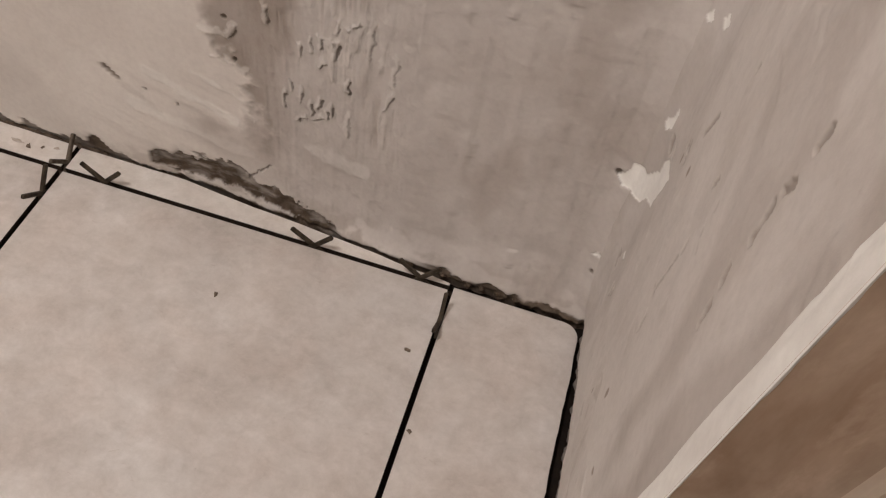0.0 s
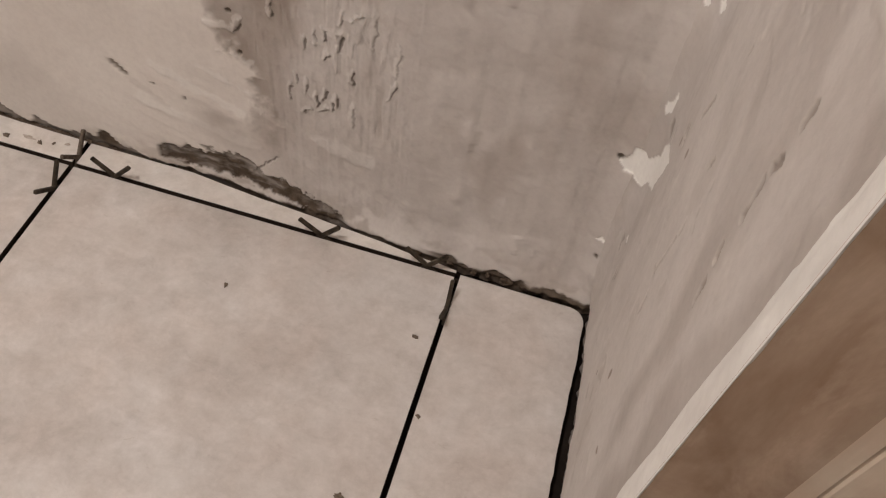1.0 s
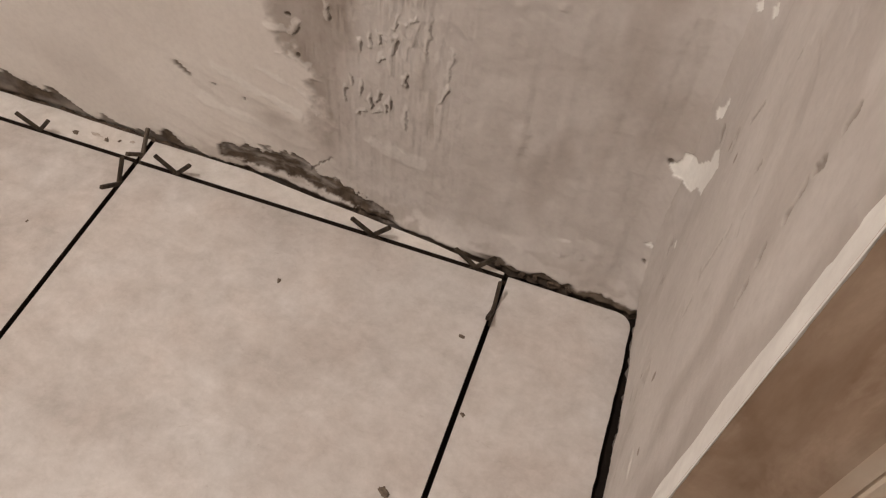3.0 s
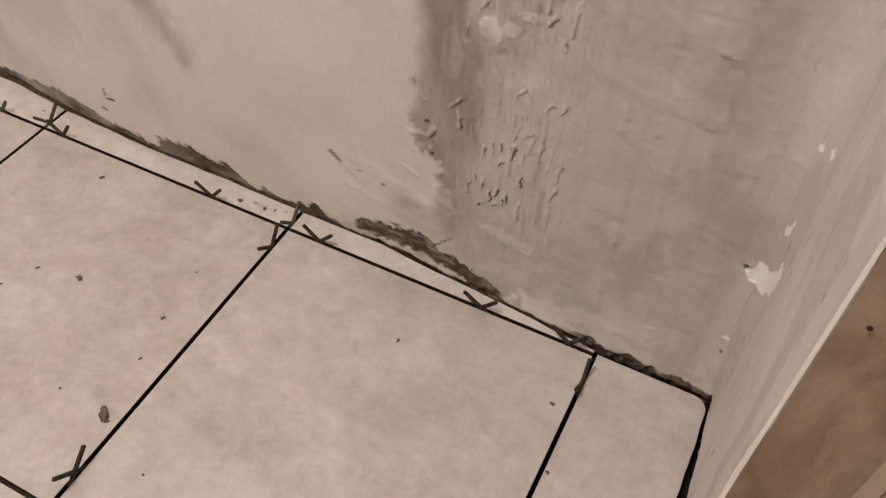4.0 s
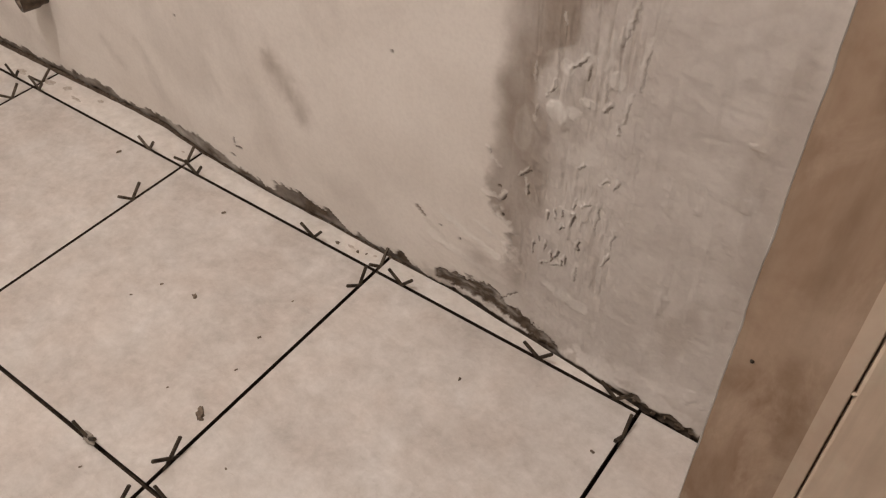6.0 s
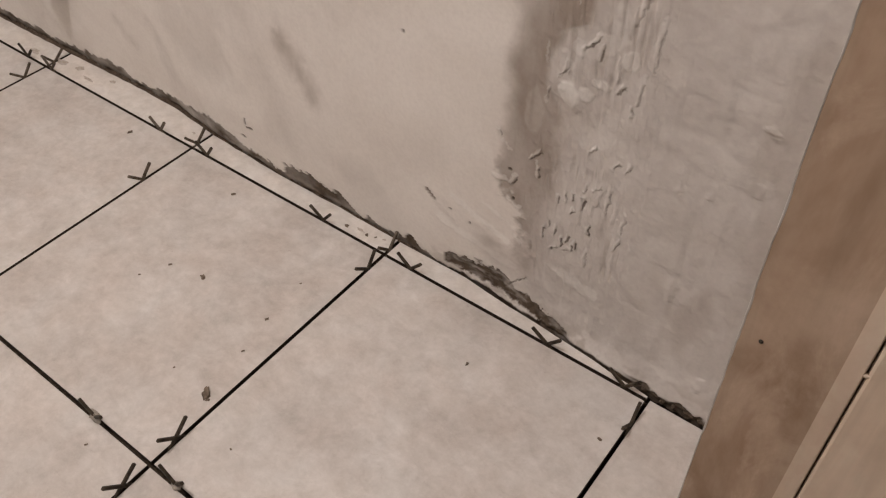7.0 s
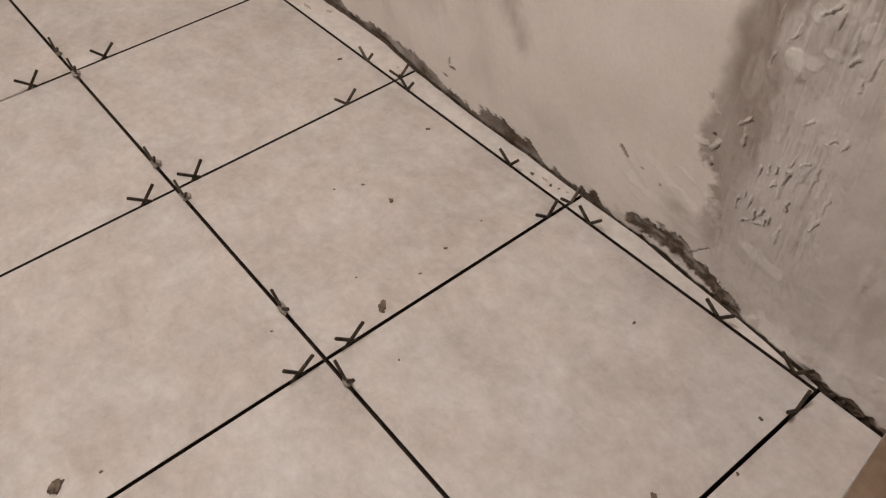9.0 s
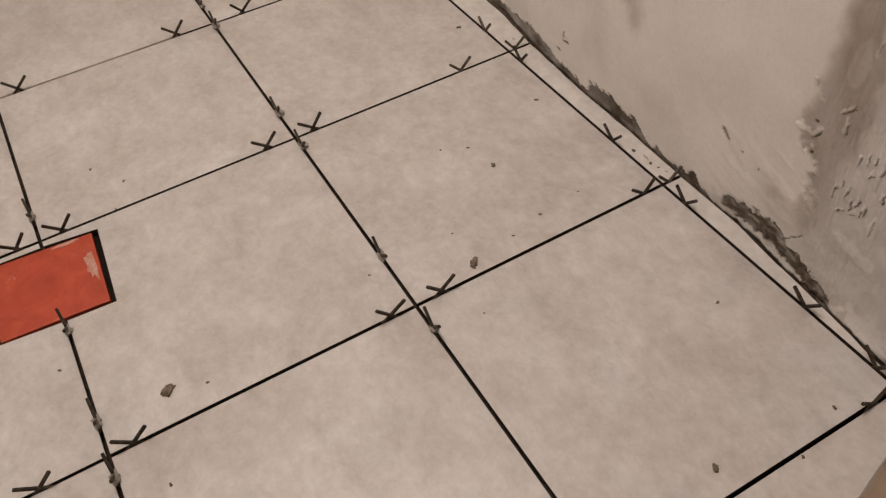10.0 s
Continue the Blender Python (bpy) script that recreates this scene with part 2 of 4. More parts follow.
def sheet(name, P, attrs, material, parent=None):
    """A mesh of a grid of places (rows, columns, 3), with named values at its points."""
    r, c = P.shape[:2]
    k = np.arange(r * c).reshape(r, c)
    quads = np.stack((k[:-1, :-1], k[:-1, 1:], k[1:, 1:], k[1:, :-1]), -1).reshape(-1, 4)
    me = bpy.data.meshes.new(name)
    me.from_pydata(P.reshape(-1, 3), [], quads)
    for key, val in attrs.items():
        me.attributes.new(key, "FLOAT", "POINT").data.foreach_set("value", np.clip(val, 0, 1).astype(np.float32).ravel())
    me.materials.append(material)
    me.polygons.foreach_set("use_smooth", [True] * len(me.polygons))
    ob = new(name, me)
    ob.parent = parent
    return ob


# ---- setting ----
PITCH, JOINT, THICK = 0.45, 0.0055, 0.0095
WEST, SOUTH, CEIL = -2.6, -1.60, 2.5
EAST, EAST_OUT = 0.143, 0.20          # faces of the wall with the doorway
JAMB_Y, FAR_JAMB_Y = -0.351, -1.10    # the doorway's two sides


def strip_edge(x):
    """Where the cut tiles along the north wall end."""
    return np.interp(x, [-2.6, -1.6, -1.39, -1.12, -1.02, -0.9, -0.72, -0.58, -0.45, -0.32, -0.243, -0.16, -0.07, -0.004, 0.043, 0.145],
                     [0.058, 0.056, 0.057, 0.062, 0.060, 0.047, 0.038, 0.038, 0.036, 0.034, 0.027, 0.021, 0.0125, 0.0055, 0.0028, 0.0018])


def north_face(x):
    return np.interp(x, [-2.6, -1.6, -1.12, -1.02, -0.9, -0.72, -0.45, -0.3, 0.15], [0.066, 0.0645, 0.071, 0.069, 0.054, 0.042, 0.0395, 0.037, 0.033])


# lumps and drags left by the trowel in the bare band: place along the wall, height, half-length, lean
DRAGS = [(-0.154, 0.460, 0.006, 0.5), (-0.146, 0.449, 0.008, 0.0), (-0.162, 0.452, 0.003, 1.2), (-0.112, 0.506, 0.012, 0.25), (-0.104, 0.533, 0.014, 0.2),
         (-0.087, 0.483, 0.024, 0.1), (-0.125, 0.436, 0.012, 0.0), (-0.121, 0.413, 0.005, 0.9), (-0.098, 0.423, 0.018, 0.1), (-0.215, 0.285, 0.008, 0.9),
         (-0.210, 0.262, 0.009, 0.0), (-0.105, 0.391, 0.005, 0.0), (-0.143, 0.323, 0.005, 0.7), (-0.112, 0.316, 0.005, 0.6), (-0.097, 0.317, 0.007, 0.3),
         (-0.207, 0.428, 0.014, 0.0), (-0.188, 0.413, 0.010, 0.4), (-0.205, 0.376, 0.012, 0.1), (-0.266, 0.297, 0.003, -0.5), (-0.246, 0.229, 0.006, 0.6),
         (-0.161, 0.247, 0.006, 0.0), (-0.146, 0.244, 0.009, 0.0), (-0.158, 0.224, 0.003, 0.8), (-0.115, 0.266, 0.018, 0.1), (-0.133, 0.210, 0.006, 0.2),
         (-0.1325, 0.160, 0.014, 0.05), (-0.169, 0.169, 0.007, -0.1), (-0.161, 0.176, 0.008, 0.2), (-0.179, 0.150, 0.003, 1.5), (-0.163, 0.156, 0.004, 1.0),
         (-0.189, 0.187, 0.006, 0.0), (-0.179, 0.180, 0.010, 0.0), (-0.170, 0.241, 0.008, 0.0), (-0.180, 0.231, 0.008, 0.0), (-0.130, 0.273, 0.006, 0.8),
         (-0.145, 0.266, 0.006, 0.3), (-0.095, 0.203, 0.010, 0.2), (-0.092, 0.238, 0.018, 0.1), (-0.196, 0.170, 0.010, 0.0), (-0.153, 0.163, 0.005, 0.0), (-0.149, 0.172, 0.006, 0.0)]


# white undercoat laid bare in the corner: distance round the corner, height
CORNER_CHIP = [(0.086, 0.199), (0.095, 0.19), (0.119, 0.193), (0.137, 0.202), (0.145, 0.215), (0.174, 0.238), (0.180, 0.255), (0.191, 0.287),
               (0.166, 0.284), (0.153, 0.268), (0.151, 0.254), (0.126, 0.230), (0.116, 0.226), (0.101, 0.222), (0.096, 0.209)]
SMALL_CHIPS = [[(0.115, 0.281), (0.124, 0.277), (0.134, 0.288), (0.136, 0.304), (0.130, 0.305), (0.125, 0.292), (0.118, 0.289)],
               [(0.105, 0.378), (0.112, 0.374), (0.118, 0.381), (0.111, 0.387)], [(0.133, 0.391), (0.141, 0.386), (0.148, 0.395), (0.139, 0.400)],
               [(0.094, 0.091), (0.105, 0.091), (0.112, 0.096), (0.101, 0.098)], [(0.158, 0.153), (0.166, 0.155), (0.170, 0.163), (0.163, 0.164)]]


def inside(u, v, outline):
    """True for the grid's points that lie within a closed outline."""
    hit = np.zeros(u.shape, bool)
    for (a, b), (c, d) in zip(outline, outline[1:] + outline[:1]):
        if b != d:
            hit ^= ((b > v) != (d > v)) & (u < (c - a) * (v - b) / (d - b) + a)
    return hit


def corner_chips(u, v):
    u, v = u + 0.003 * field(u, v, 0.006, 0.01, 251, 3), v + 0.003 * field(u, v, 0.006, 0.01, 252, 3)
    chip = inside(u, v, CORNER_CHIP)
    for outline in SMALL_CHIPS:
        chip = chip | inside(u, v, outline)
    return chip.astype(float)


def north_wall():
    back = part("wall_north", box(WEST - 0.1, EAST_OUT + 1.4, 0.095, 0.2, -0.05, CEIL), PAINT)
    tagged(back, "pale plastered wall above the unfinished floor edge", "wall", kind="structure")
    xs = np.concatenate((np.linspace(WEST, -1.75, 40)[:-1], np.linspace(-1.75, -0.37, 320)[:-1], np.linspace(-0.37, -0.28, 36)[:-1],
                         np.linspace(-0.28, -0.07, 251)[:-1], np.linspace(-0.07, 0.09, 54)[:-1], np.linspace(0.09, 0.156, 48)))
    zs = np.concatenate((np.linspace(-0.012, 0.05, 42)[:-1], np.linspace(0.05, 0.55, 420)[:-1], np.linspace(0.55, 0.9, 80), np.linspace(0.92, CEIL, 30)))
    X, Z = np.meshgrid(xs, zs)
    near = smooth(1.0, 0.85, Z) * smooth(-1.8, -1.7, X)
    # edge of the pale skim coat, feathered by the trowel
    edge = np.interp(Z, [0.0, 0.06, 0.103, 0.124, 0.161, 0.194, 0.22, 0.257, 0.302, 0.356, 0.397, 0.439, 0.472, 0.95],
                     [-0.20, -0.205, -0.218, -0.226, -0.232, -0.247, -0.26, -0.263, -0.262, -0.256, -0.25, -0.237, -0.241, -0.25])
    low = smooth(0.30, 0.2, Z)
    wander = 0.028 * field(X, Z, 0.024, 0.020, 31, 4, 0.55) * low + 0.016 * field(X, Z, 0.04, 0.04, 41, 4)
    soft = 0.009 + 0.008 * smooth(0.22, 0.34, Z) + 0.012 * smooth(0.17, 0.10, Z)
    skim = smooth(1.0, -1.0, (X - edge + wander) / soft) * smooth(0.02, 0.05, Z + 0.02 * field(X, Z, 0.05, 0.02, 43))
    skim = np.where(X < -0.35, np.maximum(skim, 0.999), skim)
    thin = smooth(0.12, 0.5, field(X + 0.2 * Z, Z, 0.16, 0.22, 47, 5))
    skim = skim * (1 - 0.18 * thin)
    skim = skim * (1 - 0.75 * smooth(0.12, 0.06, Z + 0.05 * field(X, Z, 0.06, 0.03, 45, 3)) * smooth(-0.34, -0.25, X))
    wet_right = np.interp(Z, [0.0, 0.08, 0.121, 0.15, 0.192, 0.236, 0.276, 0.33, 0.42, 0.458, 0.475, 0.53, 0.95],
                          [-0.215, -0.205, -0.190, -0.198, -0.200, -0.19, -0.182, -0.192, -0.203, -0.192, -0.147, -0.142, -0.15])
    wet = smooth(0.011, -0.011, X - wet_right + 0.032 * field(X, Z, 0.04, 0.06, 51, 4)) * (1 - skim) * smooth(0.05, 0.1, Z)
    wet = wet * (0.74 + 0.5 * field(X, Z, 0.04, 0.07, 53, 5) + 0.2 * smooth(0.455, 0.48, Z) * smooth(-0.21, -0.195, X))
    wet = np.maximum(wet, 0.35 * smooth(0.08, 0.4, field(X, Z, 0.07, 0.12, 55, 4)) * (1 - skim))
    for n, (u0, w0, u1, w1, wide, k) in enumerate([(-0.650, 0.29, -0.600, 0.216, 0.026, 0.95), (-0.655, 0.33, -0.64, 0.26, 0.022, 0.3), (-1.14, 0.15, -1.10, 0.105, 0.014, 0.5),
                                                   (-1.02, 0.17, -0.985, 0.13, 0.018, 0.3), (-0.81, 0.20, -0.79, 0.15, 0.028, 0.32), (-0.887, 0.18, -0.88, 0.165, 0.014, 0.4),
                                                   (-0.71, 0.23, -0.69, 0.18, 0.022, 0.3), (-0.69, 0.17, -0.675, 0.15, 0.02, 0.25), (-0.79, 0.35, -0.76, 0.26, 0.022, 0.22),
                                                   (-1.40, 0.10, -1.38, 0.05, 0.02, 0.3), (-0.90, 0.30, -0.87, 0.22, 0.02, 0.18), (-0.56, 0.42, -0.54, 0.36, 0.02, 0.2)]):
        wet = np.maximum(wet, 0.7 * k * soft_stroke(X, Z, u0, w0, u1, w1, wide, 60 + n) * (0.8 + 0.7 * field(X, Z, 0.025, 0.04, 75 + n, 4)))
    # fresh filler and chips
    pale = np.zeros_like(X)
    for n, (u, w, ru, rv, k) in enumerate([(-0.170, 0.445, 0.0105, 0.011, 0.36), (-0.1775, 0.385, 0.0125, 0.0145, 0.52), (-0.159, 0.392, 0.010, 0.008, 0.42),
                                           (-0.141, 0.410, 0.011, 0.0055, 0.34), (-0.112, 0.450, 0.0095, 0.011, 0.34), (-0.141, 0.459, 0.011, 0.011, 0.2), (-0.184, 0.422, 0.010, 0.008, 0.2),
                                           (-0.128, 0.485, 0.010, 0.026, 0.24), (0.051, 0.366, 0.006, 0.010, 0.2), (-0.222, 0.345, 0.012, 0.03, 0.14), (-0.15, 0.345, 0.03, 0.022, 0.16)]):
        pale = np.maximum(pale, k * blob(X, Z, u, w, ru, rv, 80 + n, 0.4) * (0.88 + 0.5 * field(X, Z, 0.012, 0.012, 390 + n, 3)))
    # thrown-up lips along the trowelled edge, and a bright chip
    for n, (u0, w0, u1, w1, wide) in enumerate([(-0.272, 0.226, -0.250, 0.224, 0.0022), (-0.250, 0.224, -0.243, 0.240, 0.0020), (-0.250, 0.197, -0.234, 0.190, 0.0022), (-0.268, 0.198, -0.256, 0.200, 0.0018),
                                                (-0.285, 0.170, -0.235, 0.148, 0.0028), (-0.240, 0.140, -0.226, 0.128, 0.0022), (-0.213, 0.274, -0.210, 0.250, 0.0016), (-0.594, 0.300, -0.588, 0.275, 0.002),
                                                (-0.178, 0.508, -0.177, 0.498, 0.0013), (-0.262, 0.288, -0.250, 0.276, 0.0022)]):
        pale = np.maximum(pale, 0.26 * stroke(X + 0.005 * field(X, Z, 0.008, 0.008, 421, 3), Z + 0.005 * field(X, Z, 0.008, 0.008, 431, 3), u0, w0, u1, w1, 1.3 * wide, 370 + n, 1.5))
    pale = np.maximum(pale, 0.28 * stroke(X, Z, -0.175, 0.112, -0.115, 0.098, 0.010, 95, 1.4))
    pale = np.maximum(pale, 0.3 * stroke(X, Z, -0.36, 0.10, -0.24, 0.075, 0.008, 96, 1.2) * skim)
    pale = np.maximum(pale, 0.3 * stroke(X, Z, -0.34, 0.155, -0.25, 0.12, 0.006, 97, 1.2) * skim)
    chip = corner_chips(X - 0.035 + 0.026 * np.clip((X - 0.104) / 0.05, 0, 1) ** 2, Z)
    pale = np.maximum(pale, chip)
    # open gap under the plaster and mortar in it
    gap = np.interp(X, [-2.6, -1.5, -1.40, -1.29, -1.22, -1.13, -1.04, -0.95, -0.88, -0.80, -0.735, -0.70, -0.685, -0.64, -0.575, -0.552, -0.47, -0.44, -0.43, -0.415, -0.38, -0.35, -0.10, 0.0, 0.15],
                    [0.020, 0.020, 0.017, 0.021, 0.026, 0.013, 0.019, 0.032, 0.035, 0.025, 0.016, 0.022, 0.038, 0.036, 0.027, 0.009, 0.009, 0.014, 0.026, 0.012, 0.009, 0.003, 0.001, 0.004, 0.005])
    gap = gap + 0.012 * field(X + 0.5 * Z, Z, 0.022, 0.05, 101, 5, 0.65) * smooth(-0.1, -0.4, X) + 0.022 * field(X + 0.8 * Z, Z, 0.012, 0.04, 103, 3) * smooth(-0.54, -0.58, X) * smooth(-0.78, -0.72, X)
    hollow = smooth(0.002, -0.002, Z - gap)
    dark = hollow * (0.88 + 0.4 * field(X, Z, 0.03, 0.02, 105, 3))
    fillc = (0.45 + 0.55 * smooth(-1.12, -0.93, X)) * smooth(-0.72, -0.78, X) * hollow * smooth(0.003, 0.009, Z)
    dark = dark * (1 - (0.14 + 0.3 * field(X, Z, 0.03, 0.015, 106, 4)) * fillc)
    patch_mid = np.interp(X, [-0.36, -0.346, -0.30, -0.25, -0.24, -0.2, -0.15, -0.12], [0.022, 0.024, 0.030, 0.035, 0.026, 0.017, 0.004, -0.004])
    patch = smooth(1.1, 0.85, np.abs(Z - patch_mid) / np.interp(X, [-0.36, -0.345, -0.30, -0.25, -0.24, -0.19, -0.15, -0.13], [0.009, 0.0155, 0.0175, 0.017, 0.0135, 0.012, 0.009, 0.004])
                   + 0.8 * field(X, Z, 0.010, 0.007, 107, 4, 0.6)) * smooth(-0.362, -0.357, X) * smooth(-0.125, -0.15, X)
    dark = np.maximum(dark, patch * np.clip(0.84 + 0.6 * field(X, Z, 0.02, 0.008, 108, 4, 0.6) + 0.2 * smooth(0.004, -0.008, Z - patch_mid), 0.3, 1))
    foot = smooth(0.0075, 0.005, Z + 0.009 * field(X, Z, 0.02, 0.02, 109, 4)) * smooth(-0.06, -0.01, X)
    dark = np.maximum(dark, 0.97 * foot)
    seep = smooth(0.055, 0.0, Z) * smooth(-0.05, 0.3, field(X, Z, 0.02, 0.015, 111, 4)) * smooth(-0.5, -0.3, X)
    wet = np.maximum(wet, 0.6 * seep)
    # relief
    y = north_face(X) + 0.008 * field(X, Z, 0.5, 0.4, 1, 3) * near
    y = y + 0.0022 * field(X, Z, 0.10, 0.10, 3, 4) * near
    band = smooth(-0.26, -0.23, X) * smooth(-0.07, -0.11, X + 0.02 * field(X, Z, 0.05, 0.05, 5)) * near * smooth(0.09, 0.14, Z)
    bare = smooth(-0.25, -0.2, X) * near
    y = y - band * (0.0018 * np.clip(field(X, Z, 0.03, 0.06, 7, 4), -0.1, 1) + 0.0006 * field(X, Z, 0.006, 0.05, 11, 3))
    y = y + bare * (0.0011 * field(X, Z, 0.010, 0.20, 13, 3) + 0.0013 * field(X + 0.3 * Z, Z, 0.018, 0.022, 14, 4, 0.6))
    y = y + 0.0008 * field(X + 2.2 * Z, Z + 0.30 * X, 0.3, 0.012, 17, 3) * skim * smooth(0.25, 0.1, Z) * smooth(-0.55, -0.4, X) * near
    y = y + 0.0006 * field(X, Z, 0.02, 0.03, 19, 4) * skim * near
    y = y - 0.0016 * skim * near - 0.0018 * np.clip(pale - chip, 0, 1) + 0.0012 * chip
    Xw, Zw = X + 0.0034 * field(X, Z, 0.007, 0.009, 401, 3, 0.6), Z + 0.0042 * field(X, Z, 0.006, 0.006, 411, 3, 0.6)
    # besides the relief, shade is painted into each cleft and its ridge is lightened
    for n, (u, w, half, lean) in enumerate(DRAGS):
        odd = 0.5 + 0.5 * math.sin(12.9 * n)
        wide = 0.0010 + 0.0005 * odd
        ridge = stroke(Xw, Zw, u - half * lean, w - half, u + half * lean, w + half, 1.6 * wide, 120 + n, 1.2)
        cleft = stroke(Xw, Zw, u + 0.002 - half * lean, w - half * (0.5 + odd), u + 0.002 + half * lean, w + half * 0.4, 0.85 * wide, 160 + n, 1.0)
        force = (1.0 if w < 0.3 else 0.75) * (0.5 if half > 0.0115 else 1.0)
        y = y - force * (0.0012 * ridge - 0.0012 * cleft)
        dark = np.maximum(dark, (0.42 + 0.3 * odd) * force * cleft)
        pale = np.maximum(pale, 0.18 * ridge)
    for n, (u, w, ru, rv, h) in enumerate([(-0.037, 0.33, 0.003, 0.018, 0.0011), (0.045, 0.36, 0.004, 0.012, 0.0011), (0.04, 0.43, 0.005, 0.007, 0.0016),
                                           (-0.780, 0.080, 0.010, 0.009, 0.002),
                                           (-0.02, 0.18, 0.006, 0.022, 0.0012), (0.05, 0.05, 0.004, 0.012, 0.002), (0.07, 0.04, 0.006, 0.010, 0.002), (0.0, 0.33, 0.004, 0.016, 0.001)]):
        y = y - h * blob(X, Z, u, w, ru, rv, 190 + n, 1.5)
    rough = smooth(-0.205, -0.18, X) * smooth(-0.075, -0.115, X) * (smooth(0.14, 0.17, Z) * smooth(0.31, 0.26, Z) + 0.35 * smooth(0.34, 0.38, Z)) * near
    rough = rough * smooth(0.02, 0.2, field(X, Z, 0.03, 0.05, 61, 3) + 0.1)

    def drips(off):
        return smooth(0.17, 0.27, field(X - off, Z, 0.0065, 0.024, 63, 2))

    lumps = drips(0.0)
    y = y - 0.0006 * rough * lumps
    # painted shade along one side of each drip, lightened tops
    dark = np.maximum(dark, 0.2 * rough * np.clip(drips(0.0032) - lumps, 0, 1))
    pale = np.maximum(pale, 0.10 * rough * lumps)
    hair = smooth(0.16, 0.34, field(X, Z, 0.0045, 0.07, 21, 2)) * smooth(0.0, 0.25, field(X, Z, 0.05, 0.06, 22, 3) + 0.08) * band
    y = y + 0.0006 * hair
    wet = np.maximum(wet, 0.4 * hair)
    scratch = stroke(X, Z, -0.388, 0.142, -0.376, 0.131, 0.0026, 23, 0.5)
    trail = stroke(X, Z, -0.372, 0.127, -0.335, 0.10, 0.004, 24, 0.9)
    crack = stroke(Xw, Zw, -0.243, 0.034, -0.232, 0.05, 0.0011, 25, 0.3) + stroke(Xw, Zw, -0.232, 0.05, -0.213, 0.068, 0.0009, 26, 0.6)
    y = y + 0.002 * scratch + 0.002 * np.clip(crack, 0, 1)
    wet = np.maximum(wet, np.maximum(scratch, 0.15 * trail))
    dark = np.maximum(dark, np.maximum(0.35 * scratch, 0.55 * np.clip(crack, 0, 1)))
    for n, (u, w, ru, rv) in enumerate([(-0.414, 0.382, 0.0016, 0.0026), (-0.381, 0.393, 0.0013, 0.0036), (-0.775, 0.074, 0.009, 0.003), (-0.781, 0.086, 0.003, 0.006),
                                        (-0.80, 0.045, 0.007, 0.003), (-0.243, 0.20, 0.002, 0.003), (-0.25, 0.245, 0.003, 0.002), (-0.868, 0.285, 0.0025, 0.0025),
                                        (0.119, 0.203, 0.0035, 0.0035), (0.131, 0.07, 0.002, 0.003), (-0.345, 0.128, 0.002, 0.002), (-0.31, 0.12, 0.0015, 0.003)]):
        b = blob(X, Z, u, w, ru, rv, 180 + n, 0.5)
        dark = np.maximum(dark, 0.8 * b)
        y = y + 0.002 * b
    # mortar swept out to the tile along the foot near the corner; hollow elsewhere
    swept = smooth(-0.36, -0.20, X)
    reach = np.clip(north_face(X) - strip_edge(X) - 0.0032, -0.004, 1)
    y = y - swept * reach * np.exp(-np.clip(Z, 0, 1) / (0.02 + 0.02 * smooth(-0.15, 0.05, X))) * (1 + 0.25 * field(X, Z, 0.03, 0.03, 27, 3))
    y = y + 0.0022 * hollow * (1 - swept) * (1 + 0.9 * field(X, Z, 0.02, 0.01, 29, 3)) - 0.003 * fillc
    y = y + 0.002 * smooth(0.003, 0.0008, Z + 0.002 * field(X, Z, 0.012, 0.01, 37, 3)) * (1 - swept)
    y = y + 0.003 * swept * smooth(0.002, -0.002, Z + 0.002 * field(X, Z, 0.015, 0.01, 39, 3))
    y = y + 0.002 * patch * (1 + field(X, Z, 0.01, 0.01, 33, 3)) + 0.003 * foot - 0.004 * foot * np.clip(field(X, Z, 0.02, 0.012, 35, 3), 0, 1) * 2
    y = y - 0.026 * np.clip((X - 0.104) / 0.05, 0, 1) ** 2 * smooth(0.0, 0.05, Z)
    P = np.stack((X, y, Z), -1)
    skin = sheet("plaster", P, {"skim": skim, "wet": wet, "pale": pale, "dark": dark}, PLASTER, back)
    tagged(skin, "uneven skim-coated plaster with a bare grey band")
    return back


